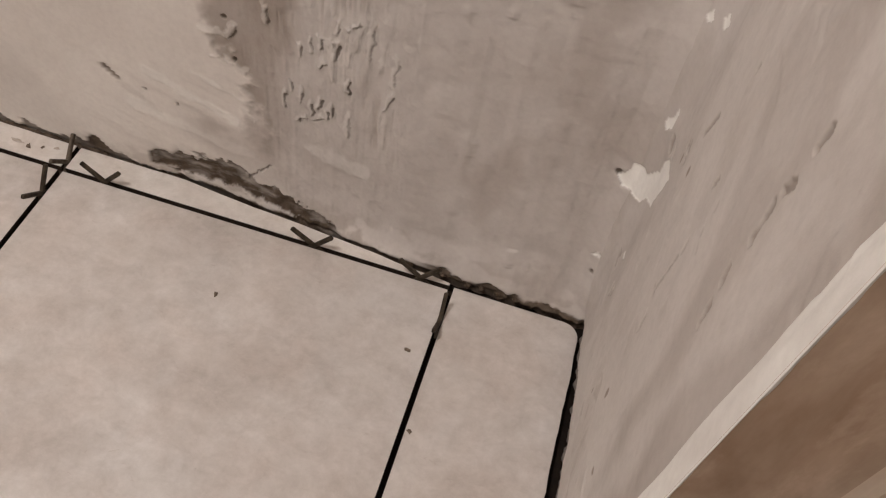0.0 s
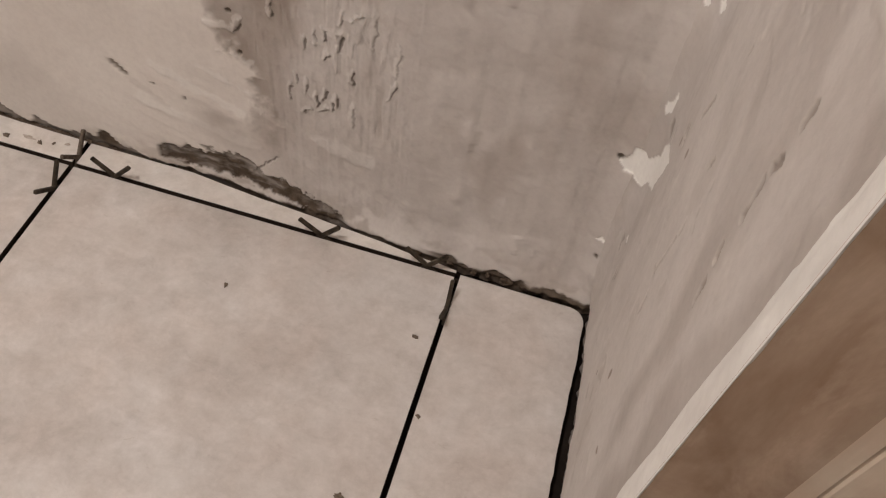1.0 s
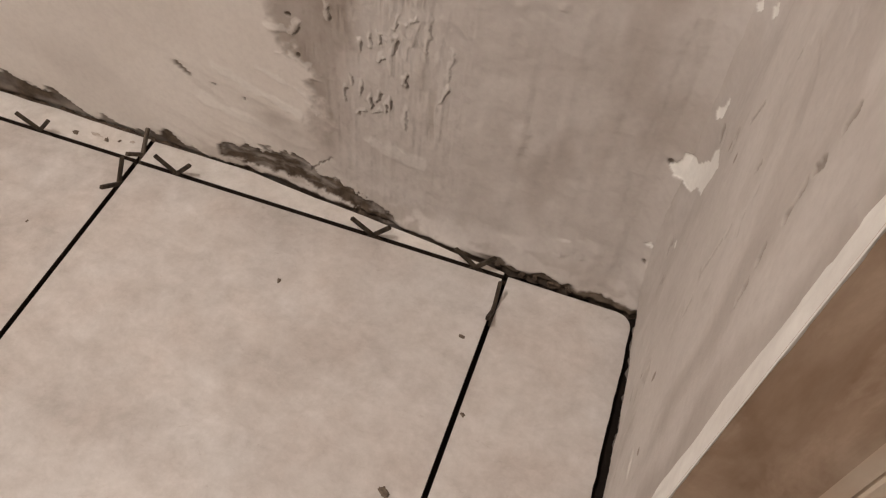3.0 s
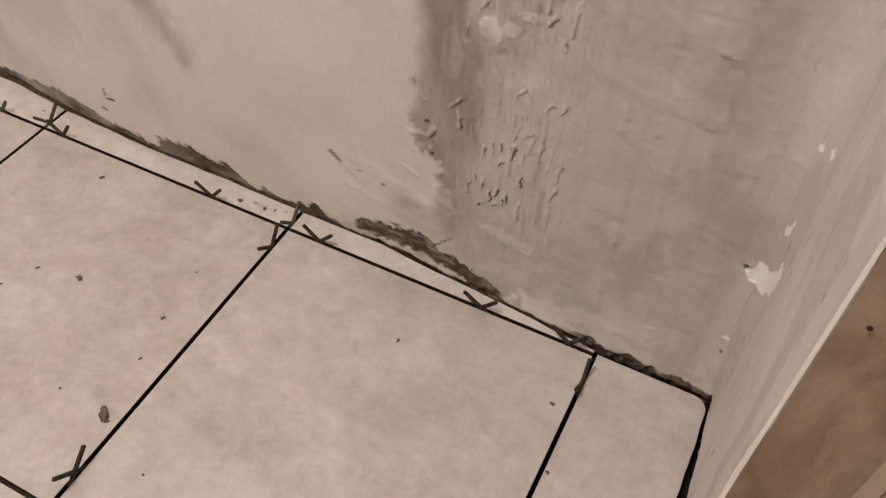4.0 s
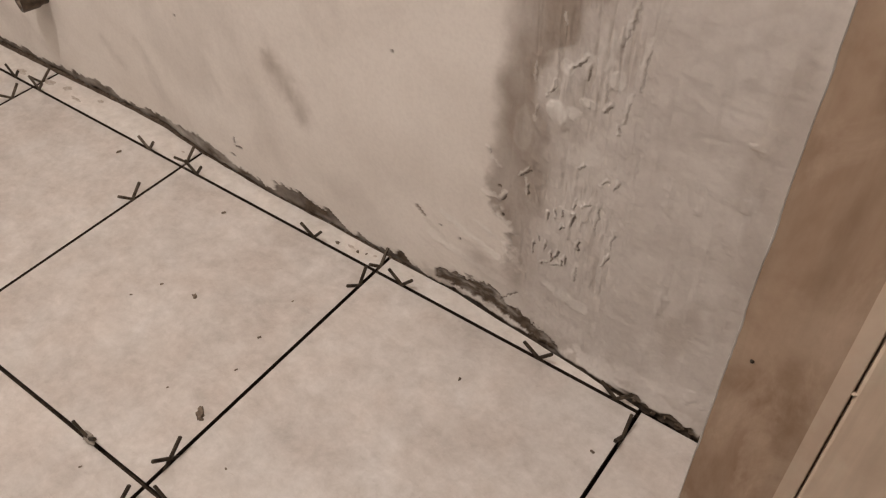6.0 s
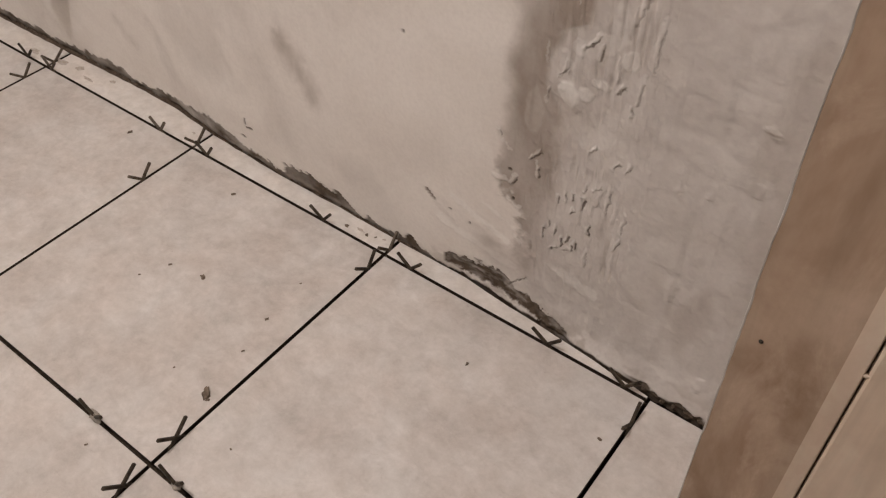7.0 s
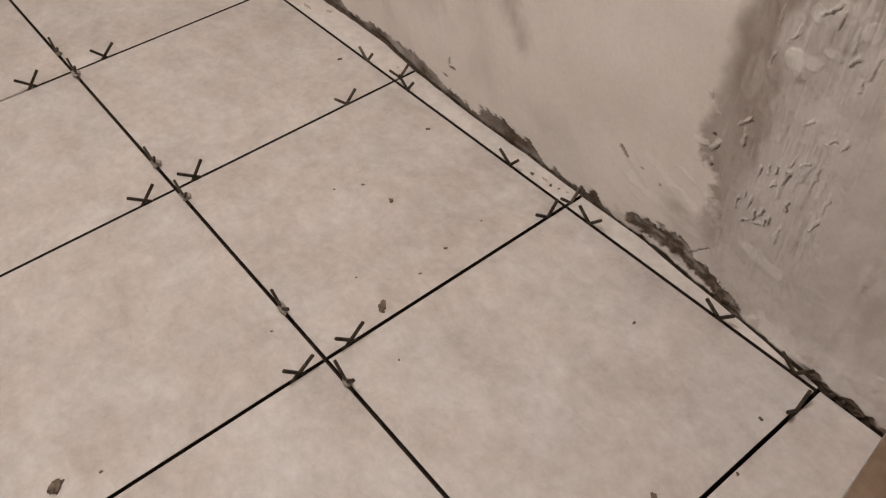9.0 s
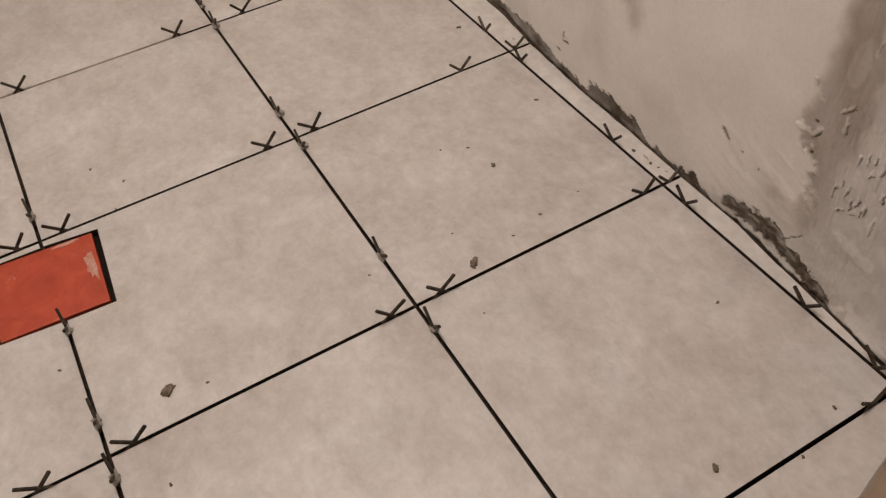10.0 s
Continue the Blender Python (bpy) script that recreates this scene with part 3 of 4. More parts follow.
def east_wall():
    bm = bmesh.new()
    add_box(bm, EAST + 0.03, EAST_OUT, -0.33, 0.093, -0.05, CEIL)
    add_box(bm, EAST + 0.03, EAST_OUT, SOUTH, FAR_JAMB_Y, -0.05, CEIL)
    add_box(bm, EAST + 0.03, EAST_OUT, FAR_JAMB_Y, -0.33, 2.14, CEIL)
    wall = tagged(part("wall_east", bm, PAINT), "grey plastered wall beside the doorway", "wall", kind="structure")
    ys = np.linspace(-0.349, 0.06, 360)
    zs = np.concatenate((np.linspace(-0.012, 0.6, 440)[:-1], np.linspace(0.6, 0.95, 80), np.linspace(0.97, CEIL, 30)))
    Y, Z = np.meshgrid(ys, zs)
    X = EAST + 0.003 * field(Y, Z, 0.12, 0.2, 201, 4) + 0.0005 * field(Y, Z, 0.08, 0.05, 203, 4) + 0.0003 * field(Y, Z, 0.035, 0.020, 204, 4, 0.6)
    lip = smooth(-0.3245, -0.3295, Y + 0.003 * field(Y, Z, 0.03, 0.03, 205, 5, 0.65))
    X = X - 0.0088 * smooth(-0.319, -0.334, Y + 0.002 * field(Y, Z, 0.03, 0.05, 205, 4)) + 0.0003 * lip * field(Y, Z, 0.02, 0.05, 206, 4)
    groove = np.zeros_like(Y)
    for n, (v0, w0, v1, w1, wide) in enumerate([(-0.249, 0.499, -0.243, 0.489, 0.0022), (-0.243, 0.480, -0.246, 0.458, 0.0019), (-0.243, 0.437, -0.245, 0.427, 0.0022),
                                               (-0.250, 0.417, -0.252, 0.401, 0.0020), (-0.083, 0.368, -0.096, 0.396, 0.0016), (-0.155, 0.397, -0.159, 0.407, 0.0014),
                                               (-0.168, 0.363, -0.169, 0.351, 0.0015), (-0.171, 0.289, -0.173, 0.270, 0.0014), (-0.167, 0.346, -0.160, 0.30, 0.0008),
                                               (-0.056, 0.337, -0.055, 0.329, 0.0020), (-0.066, 0.328, -0.065, 0.325, 0.0016), (-0.049, 0.147, -0.048, 0.135, 0.0018),
                                               (-0.126, 0.459, -0.126, 0.455, 0.0016), (-0.006, 0.290, -0.009, 0.282, 0.0034), (-0.022, 0.298, -0.028, 0.290, 0.0030), (-0.061, 0.341, -0.062, 0.332, 0.0024), (-0.006, 0.146, -0.010, 0.132, 0.0030), (-0.04, 0.138, -0.042, 0.128, 0.0022), (-0.248, 0.53, -0.246, 0.515, 0.0016)]):
        groove = np.maximum(groove, stroke(0.6 * Y, Z, 0.6 * v0, w0, 0.6 * v1, w1, 0.85 * wide, 260 + n, 1.0))
    X = X + 0.0014 * groove
    chip = corner_chips(EAST - 0.016 * np.clip((Y + 0.016) / 0.05, 0, 1) ** 2 - Y, Z)
    X = X - 0.016 * np.clip((Y + 0.016) / 0.05, 0, 1) ** 2 * smooth(0.0, 0.05, Z) + 0.001 * chip
    # trowel passes: a grey strip in the corner, pale, grey, pale, and grey again beside the filled edge
    corner = np.interp(Z, [0.0, 0.146, 0.204, 0.279, 0.389, 0.6], [-0.03, -0.07, -0.057, -0.058, -0.05, -0.04]) + 0.016 * field(Y, Z, 0.2, 0.05, 213, 4)
    line = np.interp(Z, [0.0, 0.2, 0.391, 0.415, 0.434, 0.458, 0.476, 0.5, 0.7], [-0.27, -0.262, -0.224, -0.208, -0.194, -0.174, -0.160, -0.152, -0.11]) + 0.008 * field(Y, Z, 0.5, 0.06, 217, 4)
    edge = np.interp(Z, [0.0, 0.389, 0.442, 0.472, 0.525, 0.537, 0.7], [-0.275, -0.257, -0.253, -0.247, -0.250, -0.233, -0.20]) + 0.010 * field(Y, Z, 0.5, 0.03, 218, 5, 0.6)
    beside = smooth(-0.283, -0.30, Y + 0.02 * field(Y, Z, 0.1, 0.06, 220, 4))
    band = smooth(corner + 0.028, corner - 0.022, Y) * smooth(line - 0.008, line + 0.008, Y)
    outer = smooth(edge + 0.012, edge - 0.010, Y) * (1 - beside)
    cloudy = 0.75 + 0.6 * field(Y, Z, 0.06, 0.09, 214, 4)
    skim = (0.02 + 0.30 * band + 0.27 * outer) * cloudy
    wet = 0.16 * (1 - band) * (1 - outer) * smooth(-0.02, -0.12, Y) + 0.16 * beside + 0.20 * smooth(corner - 0.02, corner + 0.03, Y) * smooth(-0.2, 0.3, field(Y, Z, 0.03, 0.05, 216, 4))
    wet = wet + 0.14 * smooth(0.0, 0.35, field(Y, Z, 0.04, 0.10, 215, 5, 0.6)) + 0.45 * groove
    X = X - 0.0005 * band - 0.0004 * outer
    pits = smooth(0.26, 0.34, field(Y, Z, 0.018, 0.012, 222, 2)) * smooth(0.1, 0.3, field(Y, Z, 0.09, 0.12, 224, 3))
    X = X + 0.0006 * pits - 0.0007 * smooth(0.1, 0.28, field(Y, Z, 0.04, 0.025, 226, 3)) * smooth(0.0, 0.25, field(Y, Z, 0.08, 0.1, 228, 3))
    wet = np.maximum(wet, 0.35 * pits)
    pale = np.maximum(np.clip(1.1 * lip, 0, 1) * (0.74 + 0.3 * field(Y, Z, 0.02, 0.04, 207, 4)), chip)
    X = X + 0.007 * smooth(0.0, -0.15, Y) * smooth(0.12, 0.0, Z) * smooth(-0.325, -0.30, Y)
    foot = smooth(0.019, 0.016, Z + 0.012 * field(Y, Z, 0.02, 0.02, 219, 4) - 0.006 * smooth(0.0, -0.15, Y))
    X = X + 0.0045 * foot * (1 + field(Y, Z, 0.01, 0.01, 221, 3))
    for n, (v, w, rv, rw) in enumerate([(-0.187, 0.205, 0.003, 0.006), (-0.245, 0.2, 0.003, 0.003), (-0.15, 0.14, 0.002, 0.004), (-0.09, 0.34, 0.0025, 0.005), (-0.055, 0.318, 0.002, 0.005)]):
        wet = np.maximum(wet, blob(Y, Z, v, w, rv, rw, 230 + n, 0.4))
    held = smooth(-0.333, -0.344, Y)
    X = np.where(Y < -0.30, np.maximum(X, 0.1325), X) * (1 - held) + 0.1325 * held
    # the filler turns round the edge and ends unevenly on the wood
    zz = zs[:, None]
    ragged = np.maximum(0.13265, 0.1327 + 0.0010 * field(zz * 0, zz, 1.0, 0.04, 223, 5, 0.7) + 0.0008 * field(zz * 0, zz, 1.0, 0.3, 229, 2))
    X = np.concatenate((ragged + 0.0010, ragged, zz * 0 + 0.1326, X), 1)
    Y = np.concatenate((zz * 0 + JAMB_Y + 0.0003, zz * 0 + JAMB_Y - 0.0002, zz * 0 + JAMB_Y - 0.0003, Y), 1)
    Z = np.concatenate((zz, zz, zz, Z), 1)
    skim, wet, foot, groove = (np.concatenate((a[:, :1], a[:, :1], a[:, :1], a), 1) for a in (skim, wet, foot, groove))
    pale = np.concatenate((zz * 0 + 0.55, zz * 0 + 0.6, zz * 0 + 0.85, pale), 1)
    P = np.stack((X, Y, Z), -1)[:, ::-1]
    skin = sheet("plaster", P, {"skim": skim[:, ::-1], "wet": wet[:, ::-1], "pale": pale[:, ::-1], "dark": np.maximum(0.7 * foot, 0.2 * groove)[:, ::-1]}, PLASTER, wall)
    flat = np.ones((P.shape[0] - 1, P.shape[1] - 1), bool)
    flat[:, -3:] = False
    skin.data.polygons.foreach_set("use_smooth", flat.ravel())
    tagged(skin, "grey trowelled plaster with a white filled edge")
    return wall


def shell():
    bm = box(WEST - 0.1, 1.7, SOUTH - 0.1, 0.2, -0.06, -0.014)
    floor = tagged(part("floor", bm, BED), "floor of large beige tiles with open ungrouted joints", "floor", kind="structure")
    tagged(part("wall_west", box(WEST - 0.1, WEST, SOUTH - 0.1, 0.09, -0.05, CEIL), PAINT), "plain plastered wall", "wall", kind="structure")
    tagged(part("wall_south", box(WEST, 1.6, SOUTH - 0.1, SOUTH, -0.05, CEIL), PAINT), "plain plastered wall", "wall", kind="structure")
    tagged(part("wall_passage", box(1.5, 1.6, SOUTH, 0.09, -0.05, CEIL), PAINT), "plain plastered passage wall", "wall", kind="structure")
    tagged(part("ceiling", box(WEST - 0.1, 1.6, SOUTH - 0.1, 0.2, CEIL, CEIL + 0.1), PAINT), "plain pale ceiling", "ceiling", kind="structure")
    return floor


north_wall()
east_wall()
floor = shell()


# ---- doorway: frame and open leaf ----
def door_frame():
    frame_ob = tagged(new("door_frame"), "brown wooden door frame with a pale worn edge", "door frame", kind="structure")
    bm = bmesh.new()
    outline = [(0.150, -0.329), (0.1325, JAMB_Y + 0.001), (0.133, JAMB_Y), (0.179, JAMB_Y), (0.179, -0.329)]
    bm = slab(outline, -0.01, 2.1)
    part("jamb", bm, WOOD, frame_ob)
    bm = slab([(0.179, -0.329), (0.179, JAMB_Y), (0.1876, JAMB_Y), (0.1882, JAMB_Y + 0.0008), (0.1882, -0.329)], -0.01, 2.1)
    part("edge_bead", bm, PALE_WOOD, frame_ob, "pale worn wooden bead")
    part("jamb", box(0.132, 0.2, FAR_JAMB_Y - 0.03, FAR_JAMB_Y, -0.01, 2.1, 0.002), WOOD, frame_ob)
    part("head", box(0.132, 0.2, FAR_JAMB_Y - 0.03, -0.329, 2.1, 2.135, 0.002), WOOD, frame_ob)
    bm = bmesh.new()
    bmesh.ops.create_uvsphere(bm, u_segments=10, v_segments=6, radius=0.0012, matrix=pose(0.1435, JAMB_Y, 0.597))
    part("nail_head", bm, STEEL, frame_ob, "dark rusty nail head")
    return frame_ob


def door_leaf():
    leaf = tagged(new("door_1"), "pale wooden door leaf standing wide open", "door", kind="structure")
    part("stile", slab([(0.1891, -0.33), (0.1891, JAMB_Y + 0.0022), (0.1896, JAMB_Y + 0.0006), (0.191, JAMB_Y), (0.29, JAMB_Y), (0.29, -0.33)], 0.012, 2.09), PALE_WOOD, leaf)
    part("panel", box(0.29, 0.86, JAMB_Y + 0.006, -0.335, 0.012, 2.09), WOOD, leaf)
    part("stile", box(0.86, 0.94, JAMB_Y, -0.33, 0.012, 2.09, 0.002), PALE_WOOD, leaf)
    bm = bmesh.new()
    bmesh.ops.create_icosphere(bm, subdivisions=2, radius=0.0017, matrix=pose(0.1890, JAMB_Y + 0.001, 0.606) @ Matrix.Diagonal((1.3, 0.7, 0.8, 1)))
    part("paint_blob", bm, PALE_WOOD, leaf, "small dried paint blob in the gap", True)
    return leaf


door_frame()
door_leaf()


# ---- things on the floor and wall ----
def spacer_mesh(plastic):
    """A four-armed plastic cross standing on edge in a joint: two arms up in a V, two down in the joint."""
    bm = bmesh.new()
    for turn, length in ((45, 0.032), (-45, 0.032), (135, 0.018), (-135, 0.018)):
        m = pose(0, 0, 0.001, 0, turn, 0) @ Matrix.Translation((0, 0, length / 2)) @ Matrix.Diagonal((0.0047, 0.0040, length, 1))
        made = bmesh.ops.create_cube(bm, size=1, matrix=m)
        bmesh.ops.bevel(bm, geom=list({e for v in made["verts"] for e in v.link_edges}), offset=0.0006, segments=2, affect="EDGES")
    return mesh_of("tile_spacer", bm, plastic)


ALONG_Y = [(1, -0.408), (1, -0.491), (2, -0.109), (1, -0.038), (1, 0.012), (2, 0.012), (0, -0.045), (2, -0.414), (2, -0.503), (3, -0.53), (3, -0.383),
           (3, -0.853), (2, -0.862), (2, -0.936), (1, -0.866), (1, -0.986), (3, -0.049), (3, 0.02)]
ALONG_X = [(0, -0.860), (0, -0.989), (0, -0.579), (0, -0.398), (0, -0.154), (0, -0.034), (0, -1.33), (0, -1.413), (1, -0.40), (1, -0.561), (1, -0.867),
           (1, -0.98), (1, -1.33), (1, -1.43), (2, -0.962), (2, -0.69), (2, -0.509), (2, -0.417), (1, -0.05)]


def spacers():
    clean, dusty = spacer_mesh(SPACER), spacer_mesh(DUSTY_SPACER)
    rng = random.Random(5)
    dabs = []
    for k in range(3):
        bm = bmesh.new()
        bmesh.ops.create_icosphere(bm, subdivisions=2, radius=0.0062)
        for w in bm.verts:
            w.co *= 1 + 1.1 * noise.noise(w.co * 230 + Vector((k * 7.1, 0, 0)))
            w.co.x *= 1.5
            w.co.z *= 0.7
        dabs.append(mesh_of("mortar_dab", bm, PALE_MORTAR))
    for axis, rows in (("y", ALONG_Y), ("x", ALONG_X)):
        for n, at in rows:
            by_wall = at > -0.2 if axis == "y" else n == 0
            ob = new("tile_spacer", dusty if by_wall and rng.random() < 0.75 else clean)
            lift = 0.0 if by_wall else 0.0055
            place = (-n * PITCH, at, 0.0) if axis == "y" else (at, -n * PITCH, 0.0)
            ob.matrix_world = pose(place[0], place[1], lift, 0, rng.uniform(-7, 7), 90 if axis == "y" else 0) @ pose(0, 0, rng.uniform(-0.002, 0.001), rng.uniform(-4, 4), 0, 0)
            tagged(ob, "dusty grey plastic cross spacer standing upright by the wall" if by_wall else "dark grey plastic cross spacer standing upright in a tile joint", "tile spacer", "tile spacers in the joints")
            if axis == "x" and n > 0:
                dab = new("mortar_dab", dabs[rng.randrange(3)])
                dab.parent = ob
                dab.location = (rng.uniform(0.0, 0.006), rng.uniform(-0.001, 0.002), 0.001)
                tagged(dab, "pale crumb of mortar stuck to the spacer")


def crumb(u, v, r, seed, flat=0.3):
    """A broken crumb of mortar lying on the tile."""
    bm = bmesh.new()
    bmesh.ops.create_icosphere(bm, subdivisions=3 if r > 0.003 else 2, radius=1)
    rng = random.Random(seed)
    off = Vector((rng.random() * 50, rng.random() * 50, 3))
    for w in bm.verts:
        c = Vector([max(-0.72, min(0.72, v)) * 1.25 for v in w.co])
        k = 1 + 0.75 * noise.noise(w.co * 1.4 + off) + 0.35 * noise.noise(w.co * 3.5 + off) + 0.2 * noise.noise(w.co * 8 + off)
        w.co = Vector((c.x * r * k, c.y * r * k * 0.65, max(c.z, -0.3) * r * flat * (k + 0.5 * noise.noise(w.co * 5 - off))))
    low = min(w.co.z for w in bm.verts)
    ob = part("mortar_crumb", bm, MORTAR, smooth=True)
    ob.matrix_world = pose(u, v, -low, 0, 0, rng.uniform(0, 360))
    return tagged(ob, "grey crumb of dried mortar on the tile", "mortar crumb", "mortar crumbs on the tiles")


CRUMBS = [(-0.474, -0.338, 0.0075), (-0.482, -0.332, 0.0028), (-0.466, -0.343, 0.0030), (-0.505, -0.804, 0.0095), (-0.036, -0.266, 0.0048), (-0.224, -0.092, 0.0026), (-0.021, -0.087, 0.003),
          (-1.029, -0.037, 0.004), (-0.745, -0.042, 0.0034), (-0.703, -0.211, 0.003), (-0.725, -0.253, 0.0022), (-0.641, -0.199, 0.0042),
          (-0.503, -0.199, 0.003), (-0.488, -0.259, 0.0022), (-0.544, -0.335, 0.0018), (-0.512, -0.12, 0.0016), (-0.385, -0.375, 0.0018),
          (-1.03, -0.787, 0.003), (-0.966, -0.744, 0.003), (-0.904, -0.774, 0.002), (-0.489, -0.753, 0.0026), (-0.623, -0.926, 0.0026),
          (-0.369, -0.842, 0.0024), (0.007, -0.169, 0.0026), (-0.539, -0.481, 0.0022), (-0.50, 0.016, 0.003), (-0.485, 0.02, 0.0022), (-0.54, 0.013, 0.0034)]
FOOT_LUMPS = [(0.052, 0.011, 0.0075), (0.016, 0.012, 0.005), (0.03, 0.0125, 0.004), (0.088, 0.010, 0.0045), (0.104, 0.010, 0.0035), (0.07, 0.0115, 0.005),
              (-0.012, 0.0125, 0.0045), (-0.05, 0.0165, 0.004), (0.122, 0.009, 0.004)]


def smear(u, v, ru, rv, seed):
    """A thin dried film of mortar on a tile."""
    ring = []
    for k in range(36):
        a = k * math.tau / 36
        r = 0.7 + 0.5 * noise.noise(Vector((seed * 3.7 + 1.1 * math.cos(a), 1.1 * math.sin(a), 0)))
        ring.append((ru * r * math.cos(a), rv * r * math.sin(a)))
    ob = part("mortar_film", slab(ring, -0.0002, 0.0003), FILM)
    ob.location = (u, v, 0.0)
    return tagged(ob, "thin brownish film of dried mortar on the cut tile", "mortar film", "mortar films on the cut tiles")


FILMS = [(-1.335, 0.028, 0.022, 0.009), (-1.285, 0.036, 0.014, 0.010), (-1.24, 0.022, 0.02, 0.005), (-1.19, 0.045, 0.010, 0.006), (-0.515, 0.019, 0.011, 0.0035),
         (-0.47, 0.024, 0.005, 0.0025), (-0.93, 0.03, 0.006, 0.003), (-1.42, 0.02, 0.02, 0.01)]


def supply_pipe():
    pipe = tagged(new("water_pipe_stub"), "short open metal water pipe stub sticking out of the wall", "pipe")
    at = pose(-1.294, 0.085, 0.195, 90, 0, -14)
    bm = bmesh.new()
    rings = [(0.024, 0.0), (0.024, 0.03), (0.0265, 0.034), (0.0265, 0.064), (0.0253, 0.066), (0.0208, 0.066), (0.0198, 0.063), (0.0205, 0.01)]
    loops = [[bm.verts.new(at @ Vector((r * math.cos(a), r * math.sin(a), d))) for a in [k * math.tau / 28 for k in range(28)]] for r, d in rings]
    for a, b in zip(loops, loops[1:]):
        for k in range(28):
            bm.faces.new((a[k], a[(k + 1) % 28], b[(k + 1) % 28], b[k]))
    bm.faces.new(loops[-1])
    bmesh.ops.recalc_face_normals(bm, faces=bm.faces)
    part("tube", bm, BRASS, pipe, smooth=True)
    return pipe


def bulb():
    lamp = tagged(new("ceiling_bulb"), "bare glowing bulb in a white ceiling holder", "ceiling lamp")
    bm = bmesh.new()
    bmesh.ops.create_cone(bm, cap_ends=True, segments=20, radius1=0.03, radius2=0.045, depth=0.07, matrix=pose(LAMP[0], LAMP[1], CEIL - 0.036))
    part("holder", bm, WHITE_PLASTIC, lamp, "white lamp holder")
    bm = bmesh.new()
    bmesh.ops.create_uvsphere(bm, u_segments=20, v_segments=12, radius=0.034, matrix=pose(*LAMP) @ pose(0, 0, 0.085))
    part("bulb", bm, GLOW, lamp, "glowing frosted bulb", True)


def drain_cover():
    """A red plastic cover plate sunk in the cut-out of two tiles."""
    cover = tagged(new("drain_cover"), "orange-red plastic floor drain cover with dried mortar smears", "drain cover")
    part("plate", slab([(-0.8860, -0.985), (-0.722, -0.992), (-0.7125, -0.832), (-0.8738, -0.823)], -0.010, -0.001, 0.0015), RED, cover)
    rng = random.Random(9)
    for u, v, ru, rv in ((-0.800, -0.8385, 0.030, 0.008), (-0.871, -0.865, 0.004, 0.022)):
        ring = []
        for k in range(40):
            a = k * math.tau / 40
            r = 1 + 0.5 * noise.noise(Vector((u * 90 + 2 * math.cos(a), 2 * math.sin(a), 0))) + rng.uniform(-0.05, 0.05)
            ring.append((min(u + ru * r * math.cos(a), -0.72), min(v + rv * r * math.sin(a), -0.8325)))
        part("mortar_smear", slab(ring, -0.002, -0.0003, 0.0003), SMEAR, cover, "thin whitish dried mortar smear")
    return cover


spacers()
for n, (u, v, r) in enumerate(CRUMBS):
    crumb(u, v, r, n)
for n, (u, v, r) in enumerate(FOOT_LUMPS):
    lump = crumb(u, v, 0.85 * r, 40 + n, 0.7)
    lump.location.z -= 0.002
    lump.data.materials[0] = DARK_MORTAR
    tagged(lump, "dark lump of mortar at the foot of the wall", "mortar lump", "mortar lumps along the wall foot")
for n, (u, v, ru, rv) in enumerate(FILMS):
    smear(u, v, ru, rv, n)
supply_pipe()
bulb()
drain_cover()


# ---- floor tiles, one by one ----
def tiles():
    half = JOINT / 2
    side = PITCH - JOINT
    full = tile_mesh(box(0, side, 0, side, -THICK, 0, 0.0008), TILE)
    rng = random.Random(2)

    def lay(me, x, y, z):
        ob = new("tile", me)
        ob.location, ob.parent = (x, y, z), floor

    def cut(outline, glaze=TILE):
        x0, y0 = outline[0]
        lay(tile_mesh(slab([(x - x0, y - y0) for x, y in outline], -THICK, 0, 0.0008), glaze), x0, y0, rng.uniform(-0.0004, 0.0004))

    for i in range(6):
        x0, x1 = -PITCH * (i + 1) + half, -PITCH * i - half
        x0 = max(x0, WEST)
        # strip along the north wall, cut unevenly
        us = np.linspace(x1, x0, 22)
        edge = [(u, float(strip_edge(u)) + rng.uniform(-0.0008, 0.0008)) for u in us]
        cut([(x0, half), (x1, half)] + edge, PALE_TILE)
        for j in range(4):
            y0 = -PITCH * (j + 1) + half
            if i == 1 and j == 1:
                cut([(x0, y0), (-0.8845, y0), (-0.8755, -0.811), (-0.703, -0.823), (-0.7085, y0), (x1, y0), (x1, y0 + side), (x0, y0 + side)])
            elif i == 1 and j == 2:
                y1 = y0 + side
                cut([(x0, y0), (x1, y0), (x1, y1), (-0.7095, y1), (-0.716, -0.997), (-0.8885, -0.99), (-0.8835, y1), (x0, y1)])
            elif i < 5:
                lay(full, x0, y0, rng.uniform(-0.0004, 0.0004))
            else:
                cut([(x0, y0), (x1, y0), (x1, y0 + side), (x0, y0 + side)])
    # narrow column at the doorway side; its corner is rounded off
    r = 0.017
    arc = [(0.1412 - r + r * math.cos(a), 0.001 - r + r * math.sin(a)) for a in [k * math.pi / 16 for k in range(9)]]
    chipped = [(0.1413 + 0.0030 * (27 - k) / 27 + rng.uniform(-0.0012, 0.0008), -0.31 + 0.0105 * k) for k in range(28)]
    cut([(half, -PITCH + half), (0.1305, -PITCH + half), (0.1305, -0.345)] + chipped + arc + [(half, 0.0022)])
    for j in range(1, 4):
        cut([(half, -PITCH * (j + 1) + half), (0.131, -PITCH * (j + 1) + half), (0.131, -PITCH * j - half), (half, -PITCH * j - half)])


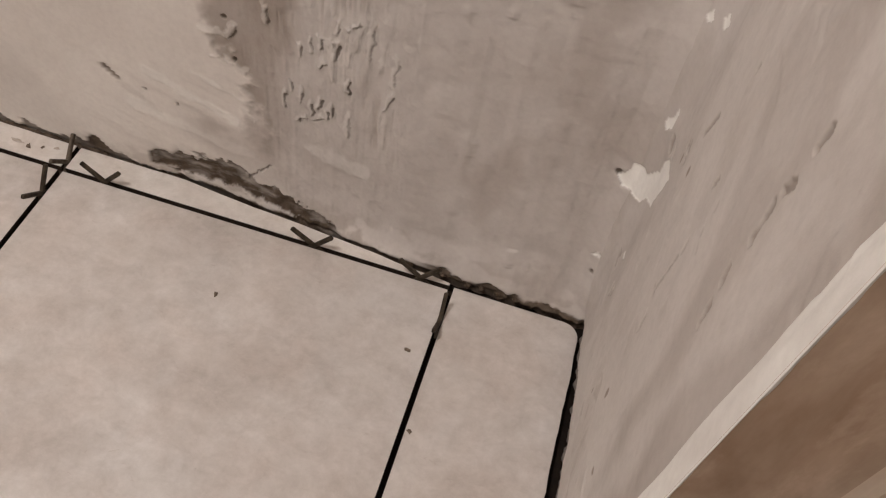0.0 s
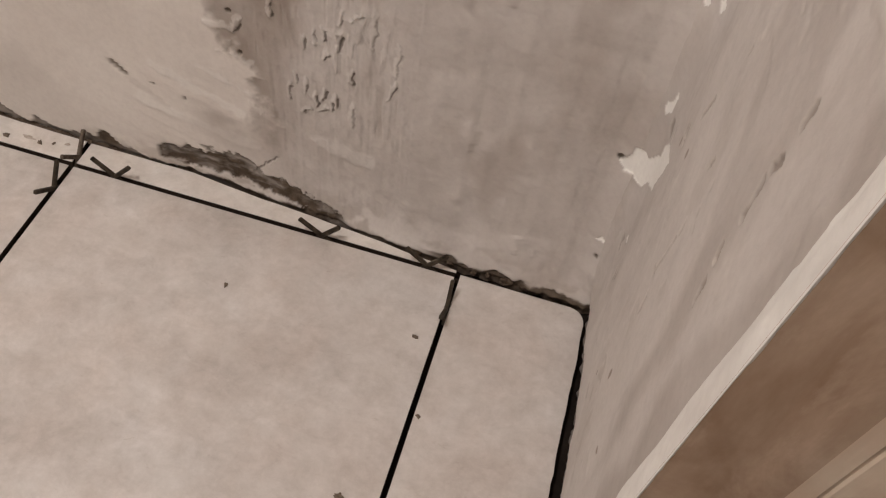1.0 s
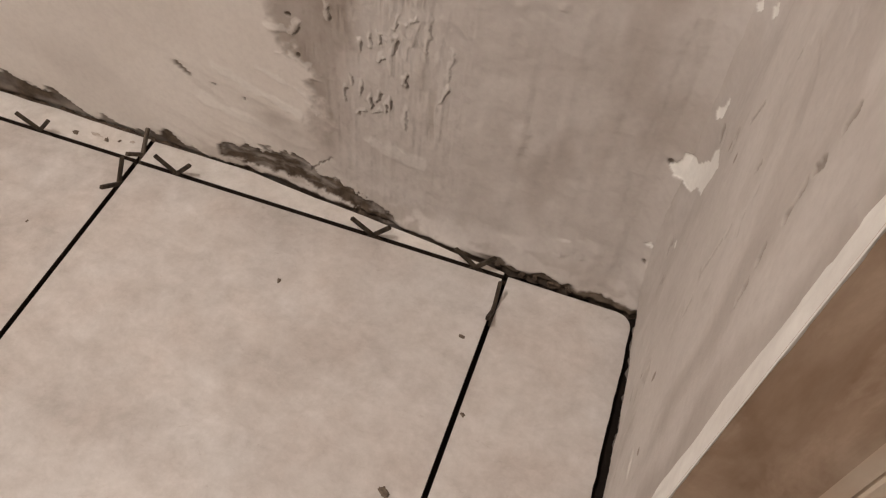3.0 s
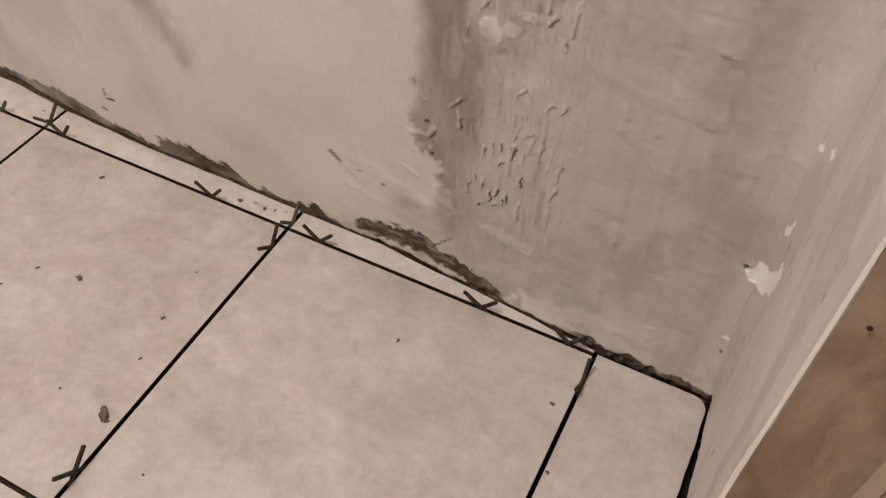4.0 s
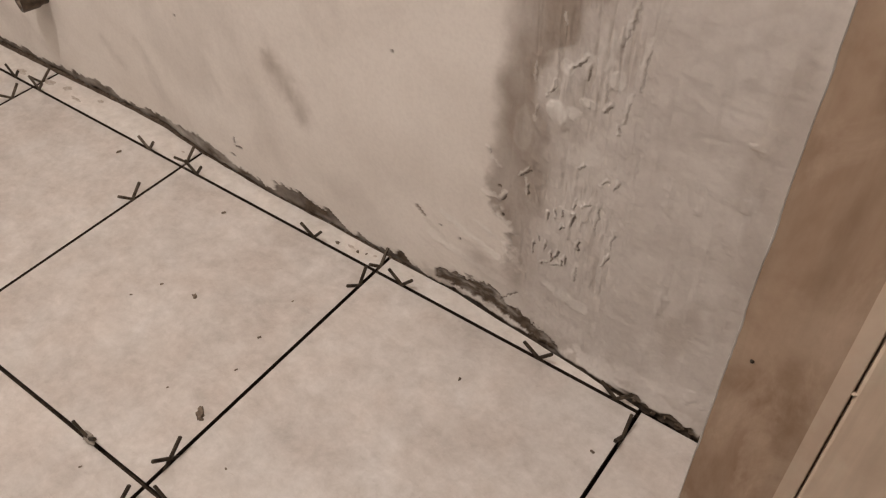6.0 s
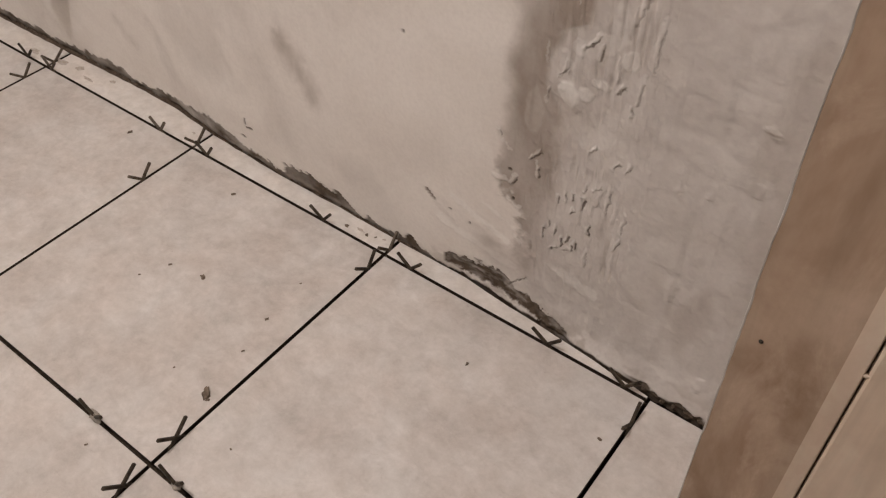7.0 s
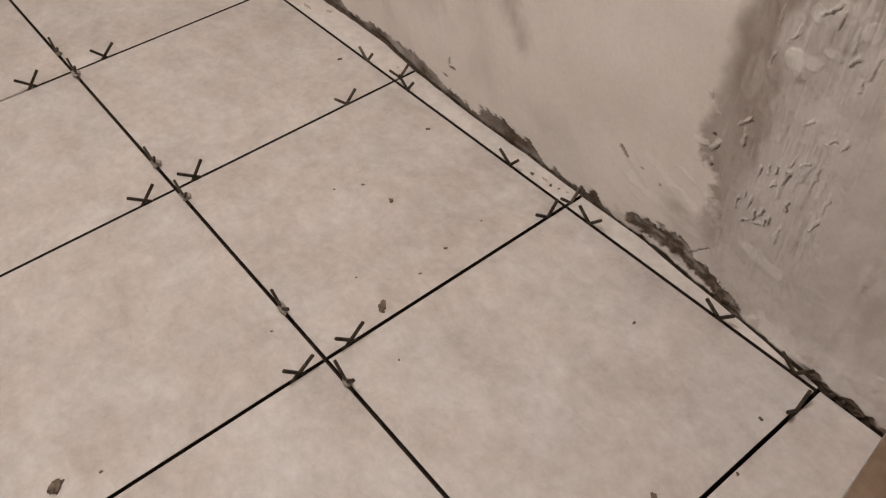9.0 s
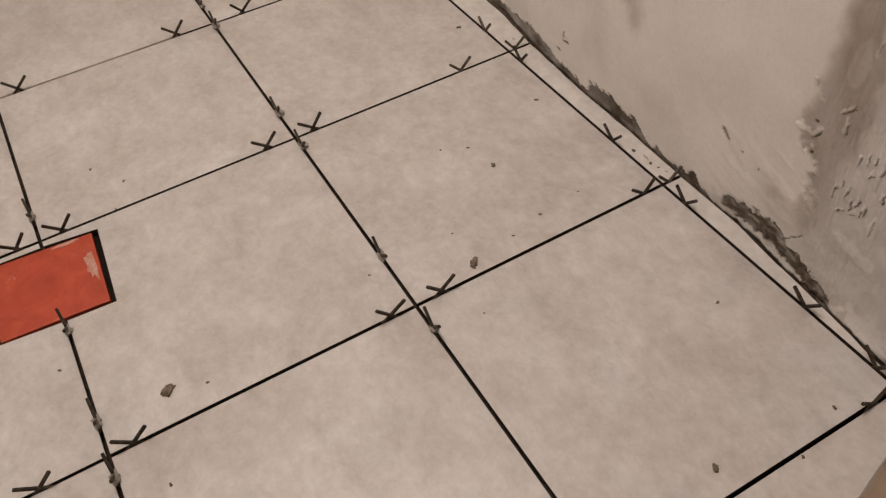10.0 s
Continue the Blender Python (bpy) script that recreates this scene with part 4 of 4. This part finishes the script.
def joint_mortar():
    """Bedding mortar squeezed part of the way up the long joints."""
    us = np.linspace(WEST, 0.13, 900)
    for j in range(4):
        U, V = np.meshgrid(us, np.linspace(-0.5, 0.5, 5) * (JOINT + 0.001))
        H = -0.0085 - 0.006 * V ** 2 / JOINT ** 2 + 0.006 * field(U, V, 0.02, 0.004, 300 + j, 4) + 0.004 * field(U, V, 0.2, 0.1, 310 + j, 2)
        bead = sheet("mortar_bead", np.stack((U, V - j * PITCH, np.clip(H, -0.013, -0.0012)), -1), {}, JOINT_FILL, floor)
        tagged(bead, "dark squeezed-up bedding mortar in the joint")


def filled_joint():
    """Pale mortar wiped level over part of a cross joint, thinning out unevenly at its sides."""
    vs = np.linspace(-1.02, -0.52, 260)
    V, U = np.meshgrid(vs, np.linspace(-1, 1, 9))
    reach = 0.0032 + 0.010 * np.clip(field(V, V * 0, 0.08, 1.0, 340, 4) - 0.05, 0, 1)
    H = 0.0003 - 0.0012 * (1 - U ** 2) - 0.004 * smooth(-0.1, 0.25, field(V, 0.004 * U, 0.05, 0.01, 343, 4)) * smooth(0.6, 0.2, np.abs(U))
    strip = sheet("mortar_film", np.stack((U * reach - 3 * PITCH, V, np.clip(H, -0.006, 0.0004)), -1)[:, ::-1], {}, PALE_MORTAR, floor)
    tagged(strip, "pale mortar wiped over the joint")


def wall_foot_mortar():
    """Brown bedding mortar that fills the slit between the cut strips and the plaster, rising ragged against the wall."""
    us = np.linspace(-1.9, -0.33, 1100)
    U, V = np.meshgrid(us, np.linspace(0, 1, 7))
    lo, hi = strip_edge(U) + 0.0016, north_face(U) + 0.006
    H = -0.0045 + 0.006 * V ** 1.5 + 0.011 * field(U, 0.012 * V, 0.012, 0.004, 330, 4, 0.6) * (0.3 + V) + 0.004 * field(U, V, 0.1, 2.0, 335, 2)
    bead = sheet("mortar_bead", np.stack((U, lo + (hi - lo) * V, np.clip(H, -0.013, 0.012)), -1), {}, DARK_MORTAR, floor)
    tagged(bead, "ragged brown bedding mortar along the wall foot")


tiles()
joint_mortar()
filled_joint()
wall_foot_mortar()
passage = part("floor_passage", box(EAST_OUT, 1.5, SOUTH, 0.09, -0.0135, -0.002), PALE_MORTAR)
tagged(passage, "plain cement floor of the passage", "floor", kind="structure")
sill = part("threshold", box(0.1335, EAST_OUT, FAR_JAMB_Y, JAMB_Y, -0.0135, -0.001, 0.001), PALE_MORTAR)
tagged(sill, "rough cement threshold in the doorway", "threshold", kind="structure")
